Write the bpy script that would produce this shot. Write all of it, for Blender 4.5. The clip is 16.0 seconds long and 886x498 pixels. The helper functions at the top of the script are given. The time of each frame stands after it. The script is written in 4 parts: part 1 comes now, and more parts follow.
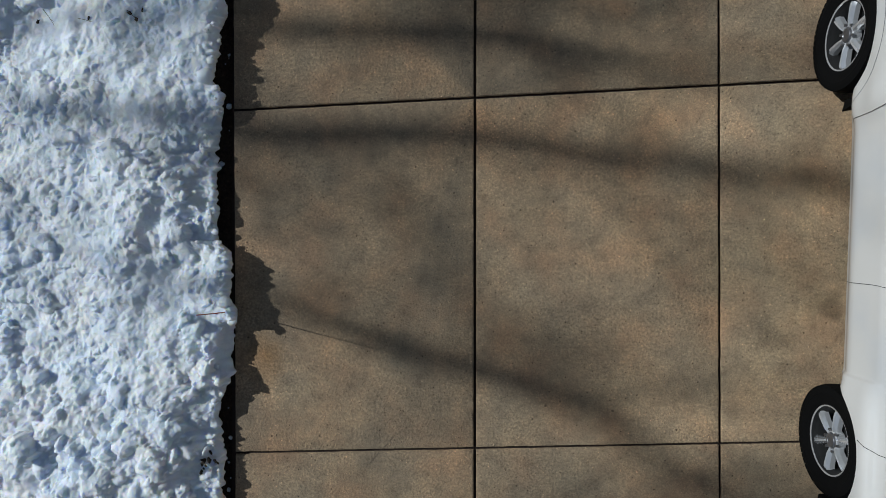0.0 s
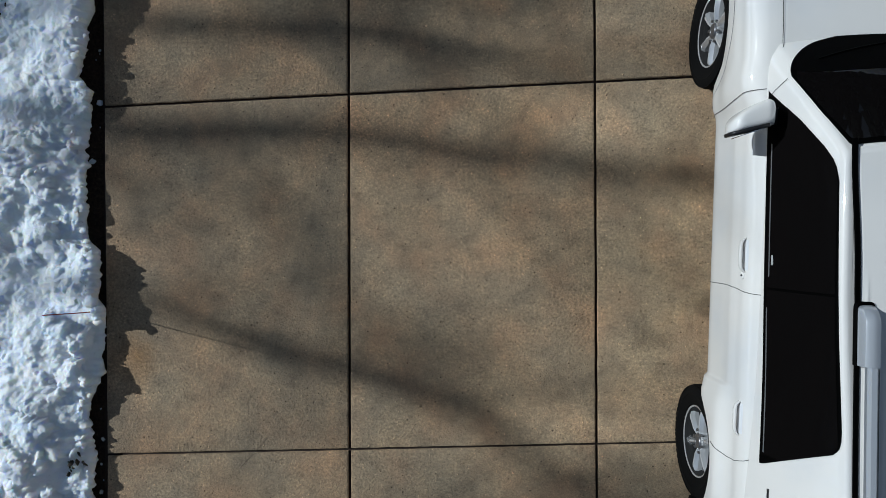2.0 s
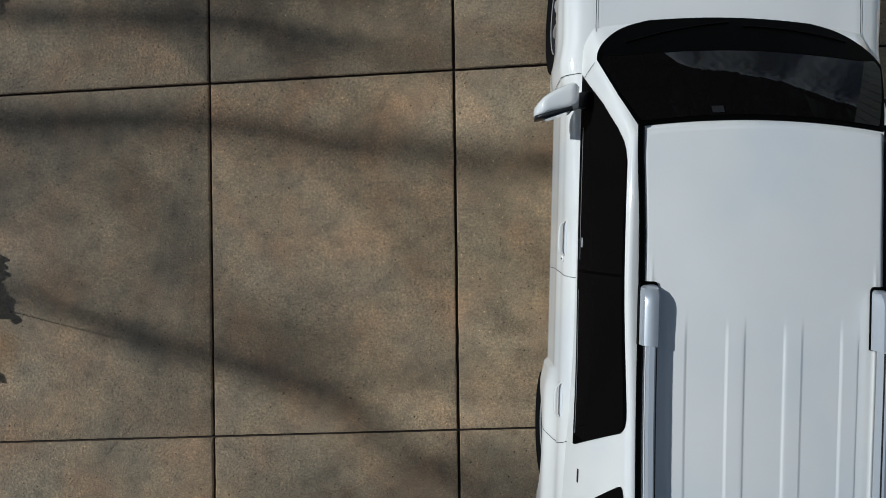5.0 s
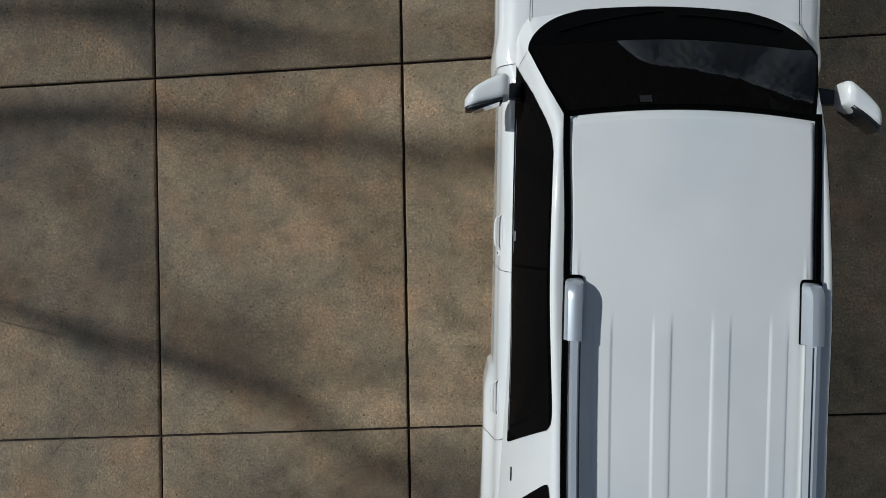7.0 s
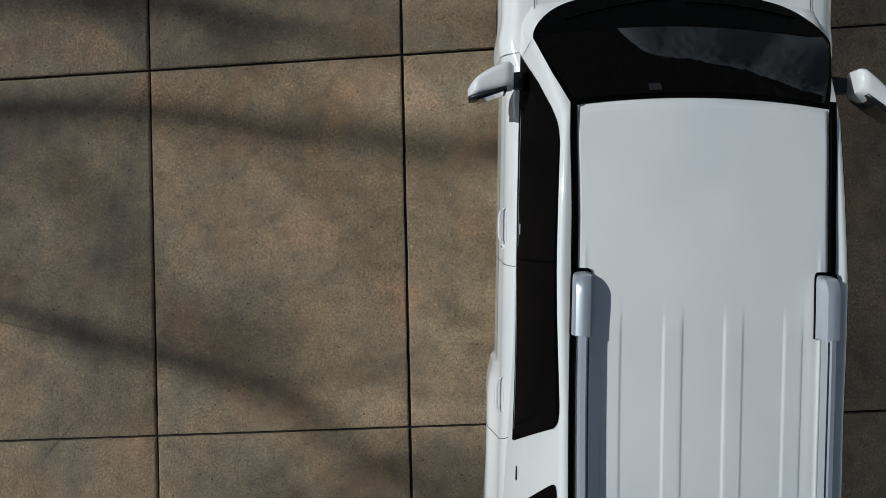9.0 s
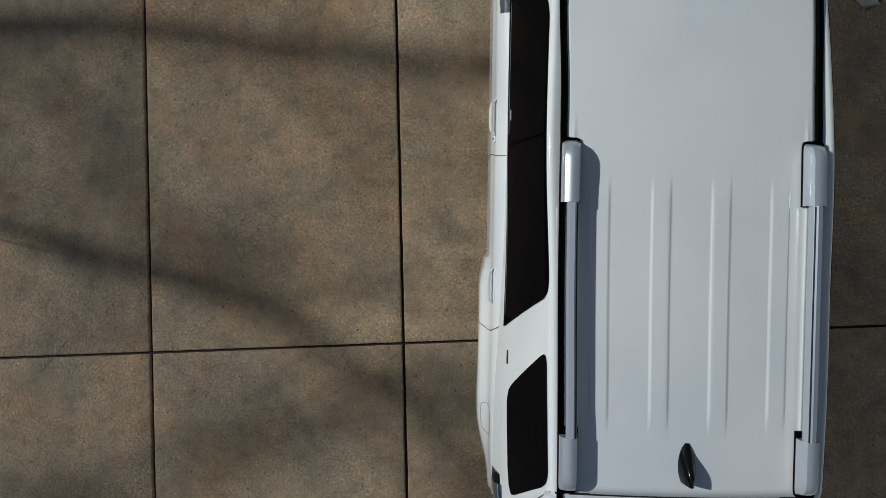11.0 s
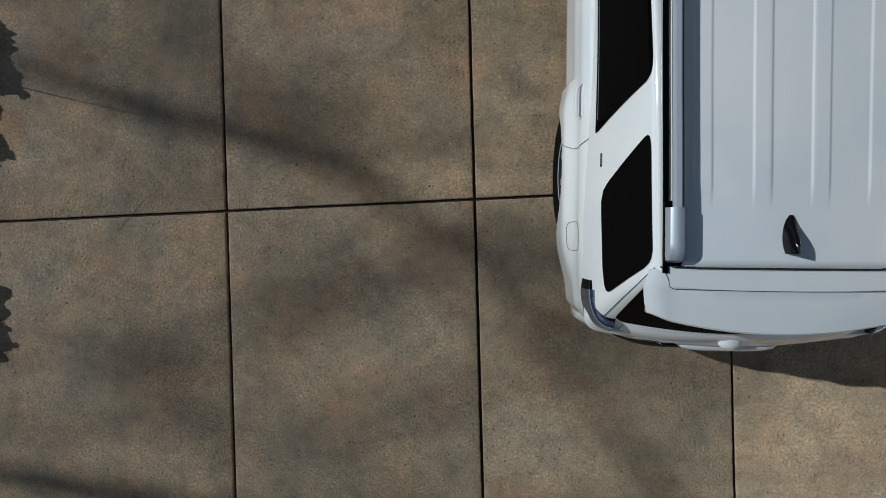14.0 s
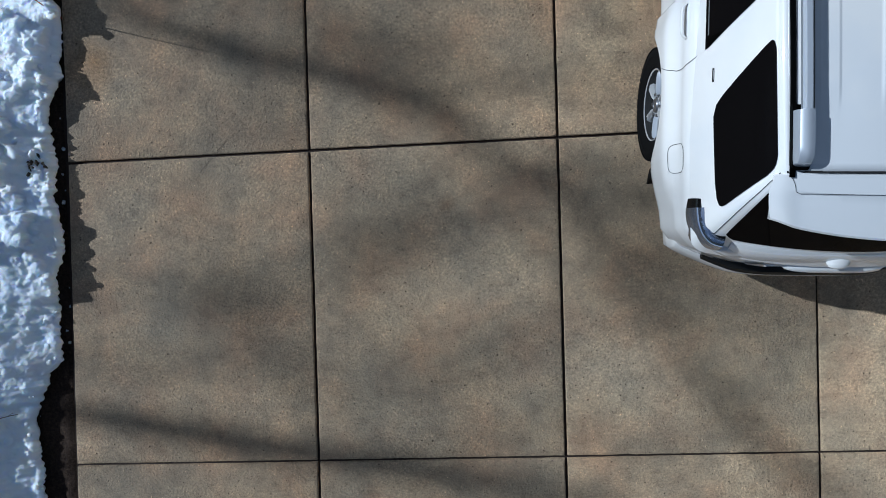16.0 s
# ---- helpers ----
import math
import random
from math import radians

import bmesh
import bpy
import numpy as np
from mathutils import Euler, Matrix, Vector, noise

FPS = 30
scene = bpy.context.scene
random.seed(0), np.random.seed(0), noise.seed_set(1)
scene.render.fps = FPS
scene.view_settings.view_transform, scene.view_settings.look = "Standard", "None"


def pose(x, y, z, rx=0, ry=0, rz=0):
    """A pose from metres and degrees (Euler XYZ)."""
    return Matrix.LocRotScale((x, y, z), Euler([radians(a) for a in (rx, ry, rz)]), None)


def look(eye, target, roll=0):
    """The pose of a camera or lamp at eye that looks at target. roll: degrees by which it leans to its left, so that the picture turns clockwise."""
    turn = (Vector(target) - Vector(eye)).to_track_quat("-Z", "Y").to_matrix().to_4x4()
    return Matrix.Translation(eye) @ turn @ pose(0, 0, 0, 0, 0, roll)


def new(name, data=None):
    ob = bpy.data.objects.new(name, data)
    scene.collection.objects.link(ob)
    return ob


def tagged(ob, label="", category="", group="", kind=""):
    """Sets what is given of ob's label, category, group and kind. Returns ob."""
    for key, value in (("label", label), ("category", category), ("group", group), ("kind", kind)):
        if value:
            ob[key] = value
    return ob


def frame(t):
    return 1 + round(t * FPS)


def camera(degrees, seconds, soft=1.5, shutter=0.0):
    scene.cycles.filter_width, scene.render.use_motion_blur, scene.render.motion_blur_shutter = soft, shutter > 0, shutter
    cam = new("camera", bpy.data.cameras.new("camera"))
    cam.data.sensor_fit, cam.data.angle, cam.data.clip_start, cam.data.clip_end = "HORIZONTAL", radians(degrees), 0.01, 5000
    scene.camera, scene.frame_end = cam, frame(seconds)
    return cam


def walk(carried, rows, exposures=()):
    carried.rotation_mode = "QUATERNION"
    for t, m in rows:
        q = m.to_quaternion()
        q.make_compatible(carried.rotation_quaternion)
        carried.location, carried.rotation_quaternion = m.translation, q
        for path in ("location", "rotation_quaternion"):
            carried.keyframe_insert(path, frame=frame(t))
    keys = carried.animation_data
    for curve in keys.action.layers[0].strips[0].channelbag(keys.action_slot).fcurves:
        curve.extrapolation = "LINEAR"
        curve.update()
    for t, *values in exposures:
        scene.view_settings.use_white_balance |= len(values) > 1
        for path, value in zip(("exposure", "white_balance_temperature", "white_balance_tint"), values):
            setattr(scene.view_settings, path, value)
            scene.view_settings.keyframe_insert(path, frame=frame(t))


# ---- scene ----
# camera: a drone looking straight down, about five metres over the slabs
cam = camera(66.77, 16.0, soft=0.9)
PATH = [
    (0, -0.1556, -1.0726, 5.1025, -0.807, 1.081, -0.464),
    (0.5, 0.1118, -1.0826, 5.0803, -0.636, 1.281, -0.422),
    (1, 0.3285, -1.0695, 5.0370, -0.783, 0.883, -0.458),
    (1.5, 0.5507, -1.0722, 5.0218, -0.879, 0.789, -0.488),
    (2, 0.7603, -1.0744, 5.0219, -0.996, 0.747, -0.481),
    (2.5, 0.9766, -1.0862, 5.0193, -1.052, 0.754, -0.549),
    (3, 1.1705, -1.1054, 5.0327, -1.001, 0.573, -0.562),
    (3.5, 1.3583, -1.1287, 5.0382, -0.972, 0.532, -0.563),
    (4, 1.5265, -1.1327, 5.0453, -1.111, 0.630, -0.674),
    (4.5, 1.6611, -1.1495, 5.0510, -1.074, 0.572, -0.726),
    (5, 1.7947, -1.1688, 5.0436, -1.099, 0.651, -0.778),
    (7.5, 2.2005, -1.2114, 4.9147, -1.077, 0.739, -1.097),
    (8, 2.1762, -1.1918, 4.8636, -1.189, 0.680, -1.184),
    (10.5, 2.1420, -1.6255, 4.9007, -1.053, 0.401, -1.133),
    (11, 2.1739, -1.8534, 4.9079, -1.104, 0.391, -1.196),
    (11.5, 2.1930, -2.0488, 4.9132, -1.281, 0.382, -1.302),
    (12, 2.1997, -2.2272, 4.9203, -1.156, 0.480, -1.352),
    (12.5, 2.1761, -2.3963, 4.9435, -1.243, 0.512, -1.411),
    (13, 2.0661, -2.5720, 4.9630, -1.390, 0.583, -1.623),
    (13.5, 1.8717, -2.7291, 4.9798, -1.541, 0.697, -1.627),
    (14, 1.6636, -2.8560, 5.0041, -1.642, 0.818, -1.689),
    (14.5, 1.5306, -2.9349, 5.0126, -1.589, 1.053, -1.742),
    (15, 1.4276, -3.0125, 5.0119, -1.732, 1.188, -1.775),
    (15.5, 1.2733, -3.1526, 5.0122, -1.799, 1.340, -1.790),
    (16, 1.0954, -3.2716, 5.0254, -1.931, 1.514, -1.860),
]
LOOKS = [(0.0, -0.62, 5640, 5), (2.0, -0.41, 5480, 4), (5.0, -0.40, 5520, 4), (8.0, -0.48, 5600, 4), (12.5, -0.60, 5640, 4), (13.5, -0.60, 5540, 3), (14.5, -0.43, 5340, 4), (15.2, -0.29, 5170, 5), (16.0, -0.10, 5040, 5)]
walk(cam, [(t, pose(x, y, z, rx, ry, rz)) for t, x, y, z, rx, ry, rz in PATH], LOOKS)

# ---- light ----
SUN_HEIGHT, SUN_WAY = radians(34.0), radians(-18.5)  # elevation; heading of the shadows from +x
SUN_DIR = Vector((math.cos(SUN_WAY) * math.cos(SUN_HEIGHT), math.sin(SUN_WAY) * math.cos(SUN_HEIGHT), -math.sin(SUN_HEIGHT)))
world = bpy.data.worlds.new("sky")
scene.world = world
world.use_nodes = True
wn, wl = world.node_tree.nodes, world.node_tree.links
sky = wn.new("ShaderNodeTexSky")
sky.sky_type, sky.sun_disc = "NISHITA", False
sky.sun_elevation = SUN_HEIGHT
sky.sun_rotation = math.atan2(-SUN_DIR.x, -SUN_DIR.y)
# thin high clouds over the blue
sc = wn.new("ShaderNodeTexCoord")
cloud = wn.new("ShaderNodeTexNoise")
cloud.inputs["Scale"].default_value, cloud.inputs["Detail"].default_value, cloud.inputs["Roughness"].default_value, cloud.inputs["Distortion"].default_value = 2.2, 5.0, 0.55, 0.6
wl.new(sc.outputs["Generated"], cloud.inputs["Vector"])
veil = wn.new("ShaderNodeMapRange")
veil.inputs[1].default_value, veil.inputs[2].default_value, veil.inputs[3].default_value, veil.inputs[4].default_value = 0.50, 0.64, 0.0, 0.36
wl.new(cloud.outputs[0], veil.inputs[0])
blend = wn.new("ShaderNodeMix")
blend.data_type = "RGBA"
blend.inputs[7].default_value = (20.0, 20.4, 20.9, 1)
wl.new(veil.outputs[0], blend.inputs[0])
wl.new(sky.outputs[0], blend.inputs[6])
wl.new(blend.outputs[2], wn["Background"].inputs[0])
wn["Background"].inputs[1].default_value = 0.039
sun = new("sun", bpy.data.lights.new("sun", "SUN"))
sun.data.energy, sun.data.angle, sun.data.color = 4.15, radians(0.6), (1.0, 0.955, 0.885)
sun.matrix_world = look((0, 0, 30), Vector((0, 0, 30)) + SUN_DIR)


# ---- materials ----
def material(name, colour, rough=0.6, metal=0.0, coat=0.0, spec=0.5):
    m = bpy.data.materials.new(name)
    m.use_nodes = True
    b = m.node_tree.nodes["Principled BSDF"]
    b.inputs["Base Color"].default_value = (*colour, 1)
    b.inputs["Roughness"].default_value = rough
    b.inputs["Metallic"].default_value = metal
    b.inputs["Coat Weight"].default_value = coat
    b.inputs["Specular IOR Level"].default_value = spec
    return m


def nodes_of(m):
    t = m.node_tree
    return t.nodes, t.links, t.nodes["Principled BSDF"]


def add_noise(m, scale, detail=4.0, rough=0.6, coords="Object"):
    n, l, b = nodes_of(m)
    c = n.new("ShaderNodeTexCoord")
    t = n.new("ShaderNodeTexNoise")
    t.inputs["Scale"].default_value, t.inputs["Detail"].default_value, t.inputs["Roughness"].default_value = scale, detail, rough
    l.new(c.outputs[coords], t.inputs["Vector"])
    return t


def ramp(m, source, stops):
    n, l, b = nodes_of(m)
    r = n.new("ShaderNodeValToRGB")
    while len(r.color_ramp.elements) < len(stops):
        r.color_ramp.elements.new(0.5)
    for e, (p, c) in zip(r.color_ramp.elements, stops):
        e.position, e.color = p, (*c, 1)
    l.new(source, r.inputs[0])
    return r.outputs[0]


def mix(m, kind, fac, a, b_):
    n, l, b = nodes_of(m)
    x = n.new("ShaderNodeMix")
    x.data_type, x.blend_type = "RGBA", kind
    for sock, v in ((x.inputs[0], fac), (x.inputs[6], a), (x.inputs[7], b_)):
        if isinstance(v, (int, float)):
            sock.default_value = v
        elif isinstance(v, tuple):
            sock.default_value = (*v, 1)
        else:
            l.new(v, sock)
    return x.outputs[2]


def bump(m, height, strength, distance, normal=None):
    n, l, b = nodes_of(m)
    k = n.new("ShaderNodeBump")
    k.inputs["Strength"].default_value, k.inputs["Distance"].default_value = strength, distance
    l.new(height, k.inputs["Height"])
    if normal:
        l.new(normal, k.inputs["Normal"])
    l.new(k.outputs[0], b.inputs["Normal"])
    return k.outputs[0]


def spot(m, x, y, radius, soft):
    """1 inside a ragged round patch of the ground, 0 outside."""
    n, l, b = nodes_of(m)
    c = n.new("ShaderNodeTexCoord")
    wob = n.new("ShaderNodeTexNoise")
    wob.inputs["Scale"].default_value, wob.inputs["Detail"].default_value = 4.0 / max(radius, 0.05) * 0.3, 4
    l.new(c.outputs["Object"], wob.inputs["Vector"])
    v = n.new("ShaderNodeVectorMath")
    v.operation = "DISTANCE"
    l.new(c.outputs["Object"], v.inputs[0])
    v.inputs[1].default_value = (x, y, 0)
    a = n.new("ShaderNodeMath")
    a.operation = "MULTIPLY_ADD"
    l.new(wob.outputs[0], a.inputs[0])
    a.inputs[1].default_value = radius * 1.2
    l.new(v.outputs["Value"], a.inputs[2])
    r = n.new("ShaderNodeMapRange")
    l.new(a.outputs[0], r.inputs[0])
    r.inputs[1].default_value, r.inputs[2].default_value = radius * 1.6, radius * 1.6 - soft
    return r.outputs[0]


def concrete_material():
    m = material("brown_concrete", (0.3, 0.24, 0.17), 0.85)
    n, l, b = nodes_of(m)
    b.inputs["Diffuse Roughness"].default_value = 1.0
    broad = add_noise(m, 0.9, 3, 0.55, "Object")
    spots = add_noise(m, 3.0, 6, 0.65)
    grit = add_noise(m, 52, 3, 0.58)
    fine = add_noise(m, 170, 2, 0.6)
    pits = add_noise(m, 22, 2, 0.4)
    base = ramp(m, broad.outputs[0], [(0.3, (0.358, 0.268, 0.168)), (0.5, (0.408, 0.306, 0.191)), (0.7, (0.451, 0.338, 0.211))])
    patches = ramp(m, spots.outputs[0], [(0.28, (0.74, 0.75, 0.77)), (0.5, (1, 1, 1)), (0.72, (1.22, 1.19, 1.14))])
    grain = ramp(m, grit.outputs[0], [(0.28, (0.62, 0.61, 0.60)), (0.5, (1, 1, 1)), (0.70, (1.42, 1.40, 1.36))])
    speck = ramp(m, fine.outputs[0], [(0.32, (0.60, 0.59, 0.58)), (0.5, (1, 1, 1)), (0.68, (1.5, 1.48, 1.44))])
    blotch = add_noise(m, 8.5, 5, 0.72)
    stain = ramp(m, blotch.outputs[0], [(0.30, (0.68, 0.66, 0.65)), (0.48, (1, 1, 1)), (0.70, (1.20, 1.19, 1.18))])
    rust = add_noise(m, 2.1, 5, 0.6)
    tint = ramp(m, rust.outputs[0], [(0.34, (0.96, 1.0, 1.03)), (0.5, (1, 1, 1)), (0.66, (1.06, 0.97, 0.93))])
    c = mix(m, "MULTIPLY", 1.0, base, patches)
    c = mix(m, "MULTIPLY", 0.8, c, stain)
    c = mix(m, "MULTIPLY", 1.0, c, tint)
    worn = ramp(m, add_noise(m, 1.5, 4, 0.6).outputs[0], [(0.36, (0.42, 0.42, 0.42)), (0.62, (1, 1, 1))])
    c = mix(m, "MULTIPLY", worn, c, grain)
    c = mix(m, "MULTIPLY", 0.75, c, speck)
    film = add_noise(m, 1.1, 5, 0.55)
    c = mix(m, "MULTIPLY", 1.0, c, ramp(m, film.outputs[0], [(0.34, (0.86, 0.89, 0.93)), (0.5, (1, 1, 1)), (0.66, (1.10, 1.07, 1.03))]))
    hole = ramp(m, pits.outputs[0], [(0.20, (0.25, 0.23, 0.20)), (0.235, (1, 1, 1))])
    c = mix(m, "MULTIPLY", 0.8, c, hole)
    # loose pebbles in the surface and the holes they leave
    tc = n.new("ShaderNodeTexCoord")
    raised = []
    for scale, size, dark, light in ((12.0, 0.10, 0.14, 0.90), (24.0, 0.17, 0.10, 0.86), (48.0, 0.24, 0.06, 0.88)):
        cells = n.new("ShaderNodeTexVoronoi")
        cells.inputs["Scale"].default_value = scale
        l.new(tc.outputs["Object"], cells.inputs["Vector"])
        dot = n.new("ShaderNodeMapRange")
        l.new(cells.outputs["Distance"], dot.inputs[0])
        dot.inputs[1].default_value, dot.inputs[2].default_value = size, size * 0.5
        pick = n.new("ShaderNodeSeparateColor")
        l.new(cells.outputs["Color"], pick.inputs[0])
        kinds = []
        for lo, hi in ((dark + 0.02, dark), (light, light + 0.02)):
            sel = n.new("ShaderNodeMapRange")
            l.new(pick.outputs[0], sel.inputs[0])
            sel.inputs[1].default_value, sel.inputs[2].default_value = lo, hi
            both_ = n.new("ShaderNodeMath")
            both_.operation = "MULTIPLY"
            l.new(sel.outputs[0], both_.inputs[0])
            l.new(dot.outputs[0], both_.inputs[1])
            kinds.append(both_.outputs[0])
        c = mix(m, "MULTIPLY", kinds[0], c, (0.22, 0.19, 0.17))
        c = mix(m, "MULTIPLY", kinds[1], c, (1.95, 1.9, 1.82))
        rise = n.new("ShaderNodeMath")
        rise.operation = "SUBTRACT"
        l.new(kinds[1], rise.inputs[0])
        l.new(kinds[0], rise.inputs[1])
        raised.append(rise.outputs[0])
    info = n.new("ShaderNodeObjectInfo")
    tone = ramp(m, info.outputs["Random"], [(0.0, (0.94, 0.95, 0.96)), (1.0, (1.05, 1.04, 1.03))])
    c = mix(m, "MULTIPLY", 1.0, c, tone)
    # the broad patch at (2.5, -1.3) paints in light falloff beside the car
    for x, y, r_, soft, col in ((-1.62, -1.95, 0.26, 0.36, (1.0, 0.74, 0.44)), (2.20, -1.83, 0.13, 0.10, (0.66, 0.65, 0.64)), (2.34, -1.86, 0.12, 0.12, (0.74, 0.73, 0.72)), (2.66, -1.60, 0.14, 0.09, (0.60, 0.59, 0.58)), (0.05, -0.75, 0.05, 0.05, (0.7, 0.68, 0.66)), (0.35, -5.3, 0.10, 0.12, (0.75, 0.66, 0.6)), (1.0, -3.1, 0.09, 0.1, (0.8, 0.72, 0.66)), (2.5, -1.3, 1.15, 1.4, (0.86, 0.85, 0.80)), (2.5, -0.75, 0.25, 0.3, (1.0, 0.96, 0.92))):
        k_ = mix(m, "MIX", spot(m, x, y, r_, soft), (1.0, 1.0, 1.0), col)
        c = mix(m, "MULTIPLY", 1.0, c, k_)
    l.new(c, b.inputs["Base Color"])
    k = bump(m, grit.outputs[0], 0.9, 0.012)
    for r_ in raised:
        k = bump(m, r_, 0.8, 0.005, k)
    bump(m, fine.outputs[0], 0.6, 0.003, k)
    return m


def snow_material():
    m = material("snow", (0.86, 0.88, 0.91), 0.6)
    n, l, b = nodes_of(m)
    b.inputs["Subsurface Weight"].default_value = 1.0
    b.inputs["Subsurface Radius"].default_value = (0.7, 0.8, 1.0)
    b.inputs["Subsurface Scale"].default_value = 0.035
    b.inputs["Diffuse Roughness"].default_value = 0.6
    fine = add_noise(m, 75, 4, 0.65)
    broad = add_noise(m, 2.5, 4, 0.6)
    # blue of skylit shade is put into the base colour, in broad patches
    c = ramp(m, broad.outputs[0], [(0.34, (0.77, 0.84, 0.995)), (0.64, (0.885, 0.905, 0.985))])
    l.new(c, b.inputs["Base Color"])
    bump(m, fine.outputs[0], 0.5, 0.006)
    return m


def soil_material():
    m = material("wet_soil", (0.02, 0.016, 0.012), 0.8, 0, 0, 0.15)
    n, l, b = nodes_of(m)
    t = add_noise(m, 45, 5, 0.7)
    l.new(ramp(m, t.outputs[0], [(0.35, (0.018, 0.011, 0.008)), (0.58, (0.044, 0.028, 0.018)), (0.74, (0.10, 0.065, 0.04))]), b.inputs["Base Color"])
    bump(m, t.outputs[0], 0.8, 0.02)
    return m


def bark_material():
    m = material("bark", (0.12, 0.09, 0.07), 0.9)
    n, l, b = nodes_of(m)
    t = add_noise(m, 12, 4, 0.7)
    l.new(ramp(m, t.outputs[0], [(0.3, (0.06, 0.045, 0.035)), (0.7, (0.18, 0.14, 0.11))]), b.inputs["Base Color"])
    return m


CONCRETE, SNOW, SOIL, BARK = concrete_material(), snow_material(), soil_material(), bark_material()
JOINT = material("joint_filler", (0.024, 0.014, 0.009), 0.9)
PAINT = material("white_paint", (0.83, 0.84, 0.85), 0.5, 0, 1.0, 0.25)
PAINT.node_tree.nodes["Principled BSDF"].inputs["Coat Roughness"].default_value = 0.04
PAINT.node_tree.nodes["Principled BSDF"].inputs["Coat IOR"].default_value = 1.85
# cloud reflections are painted into the base colour as soft mottling
cloud_mottle = add_noise(PAINT, 1.25, 4, 0.5)
n_, l_, b_ = nodes_of(PAINT)
l_.new(ramp(PAINT, cloud_mottle.outputs[0], [(0.36, (0.72, 0.72, 0.71)), (0.50, (0.785, 0.765, 0.725)), (0.64, (0.815, 0.79, 0.745))]), b_.inputs["Base Color"])
GLASS = material("dark_glass", (0.004, 0.0035, 0.0035), 0.015, 0, 0, 0.27)
SIDE_GLASS = material("tinted_side_glass", (0.004, 0.0035, 0.0035), 0.015, 0, 0, 0.5)
MATTE_BLACK = material("matte_black", (0.0012, 0.0012, 0.0012), 0.5, 0, 0, 0.02)
FIN = material("gloss_black", (0.004, 0.004, 0.004), 0.12, 0, 0, 0.35)
SIDE_GLASS.node_tree.nodes["Principled BSDF"].inputs["IOR"].default_value = 1.07
RUBBER = material("black_rubber", (0.006, 0.006, 0.006), 0.6, 0, 0, 0.25)
TYRE = material("tyre_rubber", (0.0045, 0.0045, 0.0045), 0.85, 0, 0, 0.1)
BLACK = material("black_plastic", (0.012, 0.012, 0.013), 0.35)
SILVER = material("silver_paint", (0.42, 0.44, 0.47), 0.30, 0.35, 0.6)
CHANNEL = material("channel_metal", (0.22, 0.23, 0.24), 0.45, 0.5)
ALLOY = material("alloy", (0.80, 0.81, 0.82), 0.20, 0.62, 0.5)
LABEL = material("pale_label", (0.42, 0.43, 0.43), 0.5)
GUNMETAL = material("dark_alloy", (0.26, 0.26, 0.27), 0.32, 0.8)
CHROME = material("chrome", (0.75, 0.77, 0.8), 0.06, 1.0)
DARK = material("underbody", (0.01, 0.01, 0.01), 0.9)
TRIM = material("grey_trim", (0.20, 0.20, 0.21), 0.4)
SEAM = material("panel_gap", (0.01, 0.01, 0.01), 0.9)
CUP = material("shaded_white", (0.70, 0.71, 0.73), 0.35, 0, 0.6)
LENS = material("lamp_lens", (0.32, 0.37, 0.48), 0.05, 0.9, 1.0)
NEEDLES = material("evergreen", (0.012, 0.02, 0.012), 0.95)
LEAF = material("dead_leaf", (0.03, 0.02, 0.012), 0.8)
SIDING = material("grey_siding", (0.2, 0.21, 0.19), 0.7)
n_, l_, b_ = nodes_of(SIDING)
l_.new(ramp(SIDING, add_noise(SIDING, 1.4, 5, 0.6).outputs[0], [(0.35, (0.17, 0.18, 0.16)), (0.65, (0.23, 0.24, 0.215))]), b_.inputs["Base Color"])
RED = material("red_plastic", (0.35, 0.02, 0.02), 0.4)


# ---- mesh helpers ----
def mesh_object(name, verts, faces, mat, smooth=True, angle=35):
    me = bpy.data.meshes.new(name)
    me.from_pydata([tuple(v) for v in verts], [], faces)
    bm = bmesh.new()
    bm.from_mesh(me)
    bmesh.ops.recalc_face_normals(bm, faces=bm.faces)
    bm.to_mesh(me)
    bm.free()
    me.materials.append(mat)
    if smooth:
        me.polygons.foreach_set("use_smooth", [True] * len(me.polygons))
        me.set_sharp_from_angle(angle=radians(angle))
    return new(name, me)


def piece(name, geo, mat, parent, label="", smooth=True, angle=35):
    ob = mesh_object(name, geo[0], geo[1], mat, smooth, angle)
    ob.parent = parent
    if label:
        tagged(ob, label)
    return ob


def bevelled(ob, width, segments=2):
    mod = ob.modifiers.new("bevel", "BEVEL")
    mod.width, mod.segments, mod.limit_method, mod.angle_limit = width, segments, "ANGLE", radians(40)
    return ob


def thick(ob, depth, offset=-1):
    mod = ob.modifiers.new("solidify", "SOLIDIFY")
    mod.thickness, mod.offset = depth, offset
    return ob


def join(*geos):
    v, f = [], []
    for gv, gf in geos:
        k = len(v)
        v += list(gv)
        f += [tuple(i + k for i in g) for g in gf]
    return v, f


def grid(rows):
    """Faces over rows of points of equal length."""
    m = len(rows[0])
    v = [p for r in rows for p in r]
    f = [(i * m + j, i * m + j + 1, (i + 1) * m + j + 1, (i + 1) * m + j) for i in range(len(rows) - 1) for j in range(m - 1)]
    return v, f


def loft(rings, caps=True, closed=True):
    m = len(rings[0])
    v = [p for r in rings for p in r]
    f = []
    for i in range(len(rings) - 1):
        for j in range(m if closed else m - 1):
            k = (j + 1) % m
            f.append((i * m + j, i * m + k, (i + 1) * m + k, (i + 1) * m + j))
    if caps:
        f.append(tuple(range(m)))
        f.append(tuple((len(rings) - 1) * m + j for j in range(m)))
    return v, f


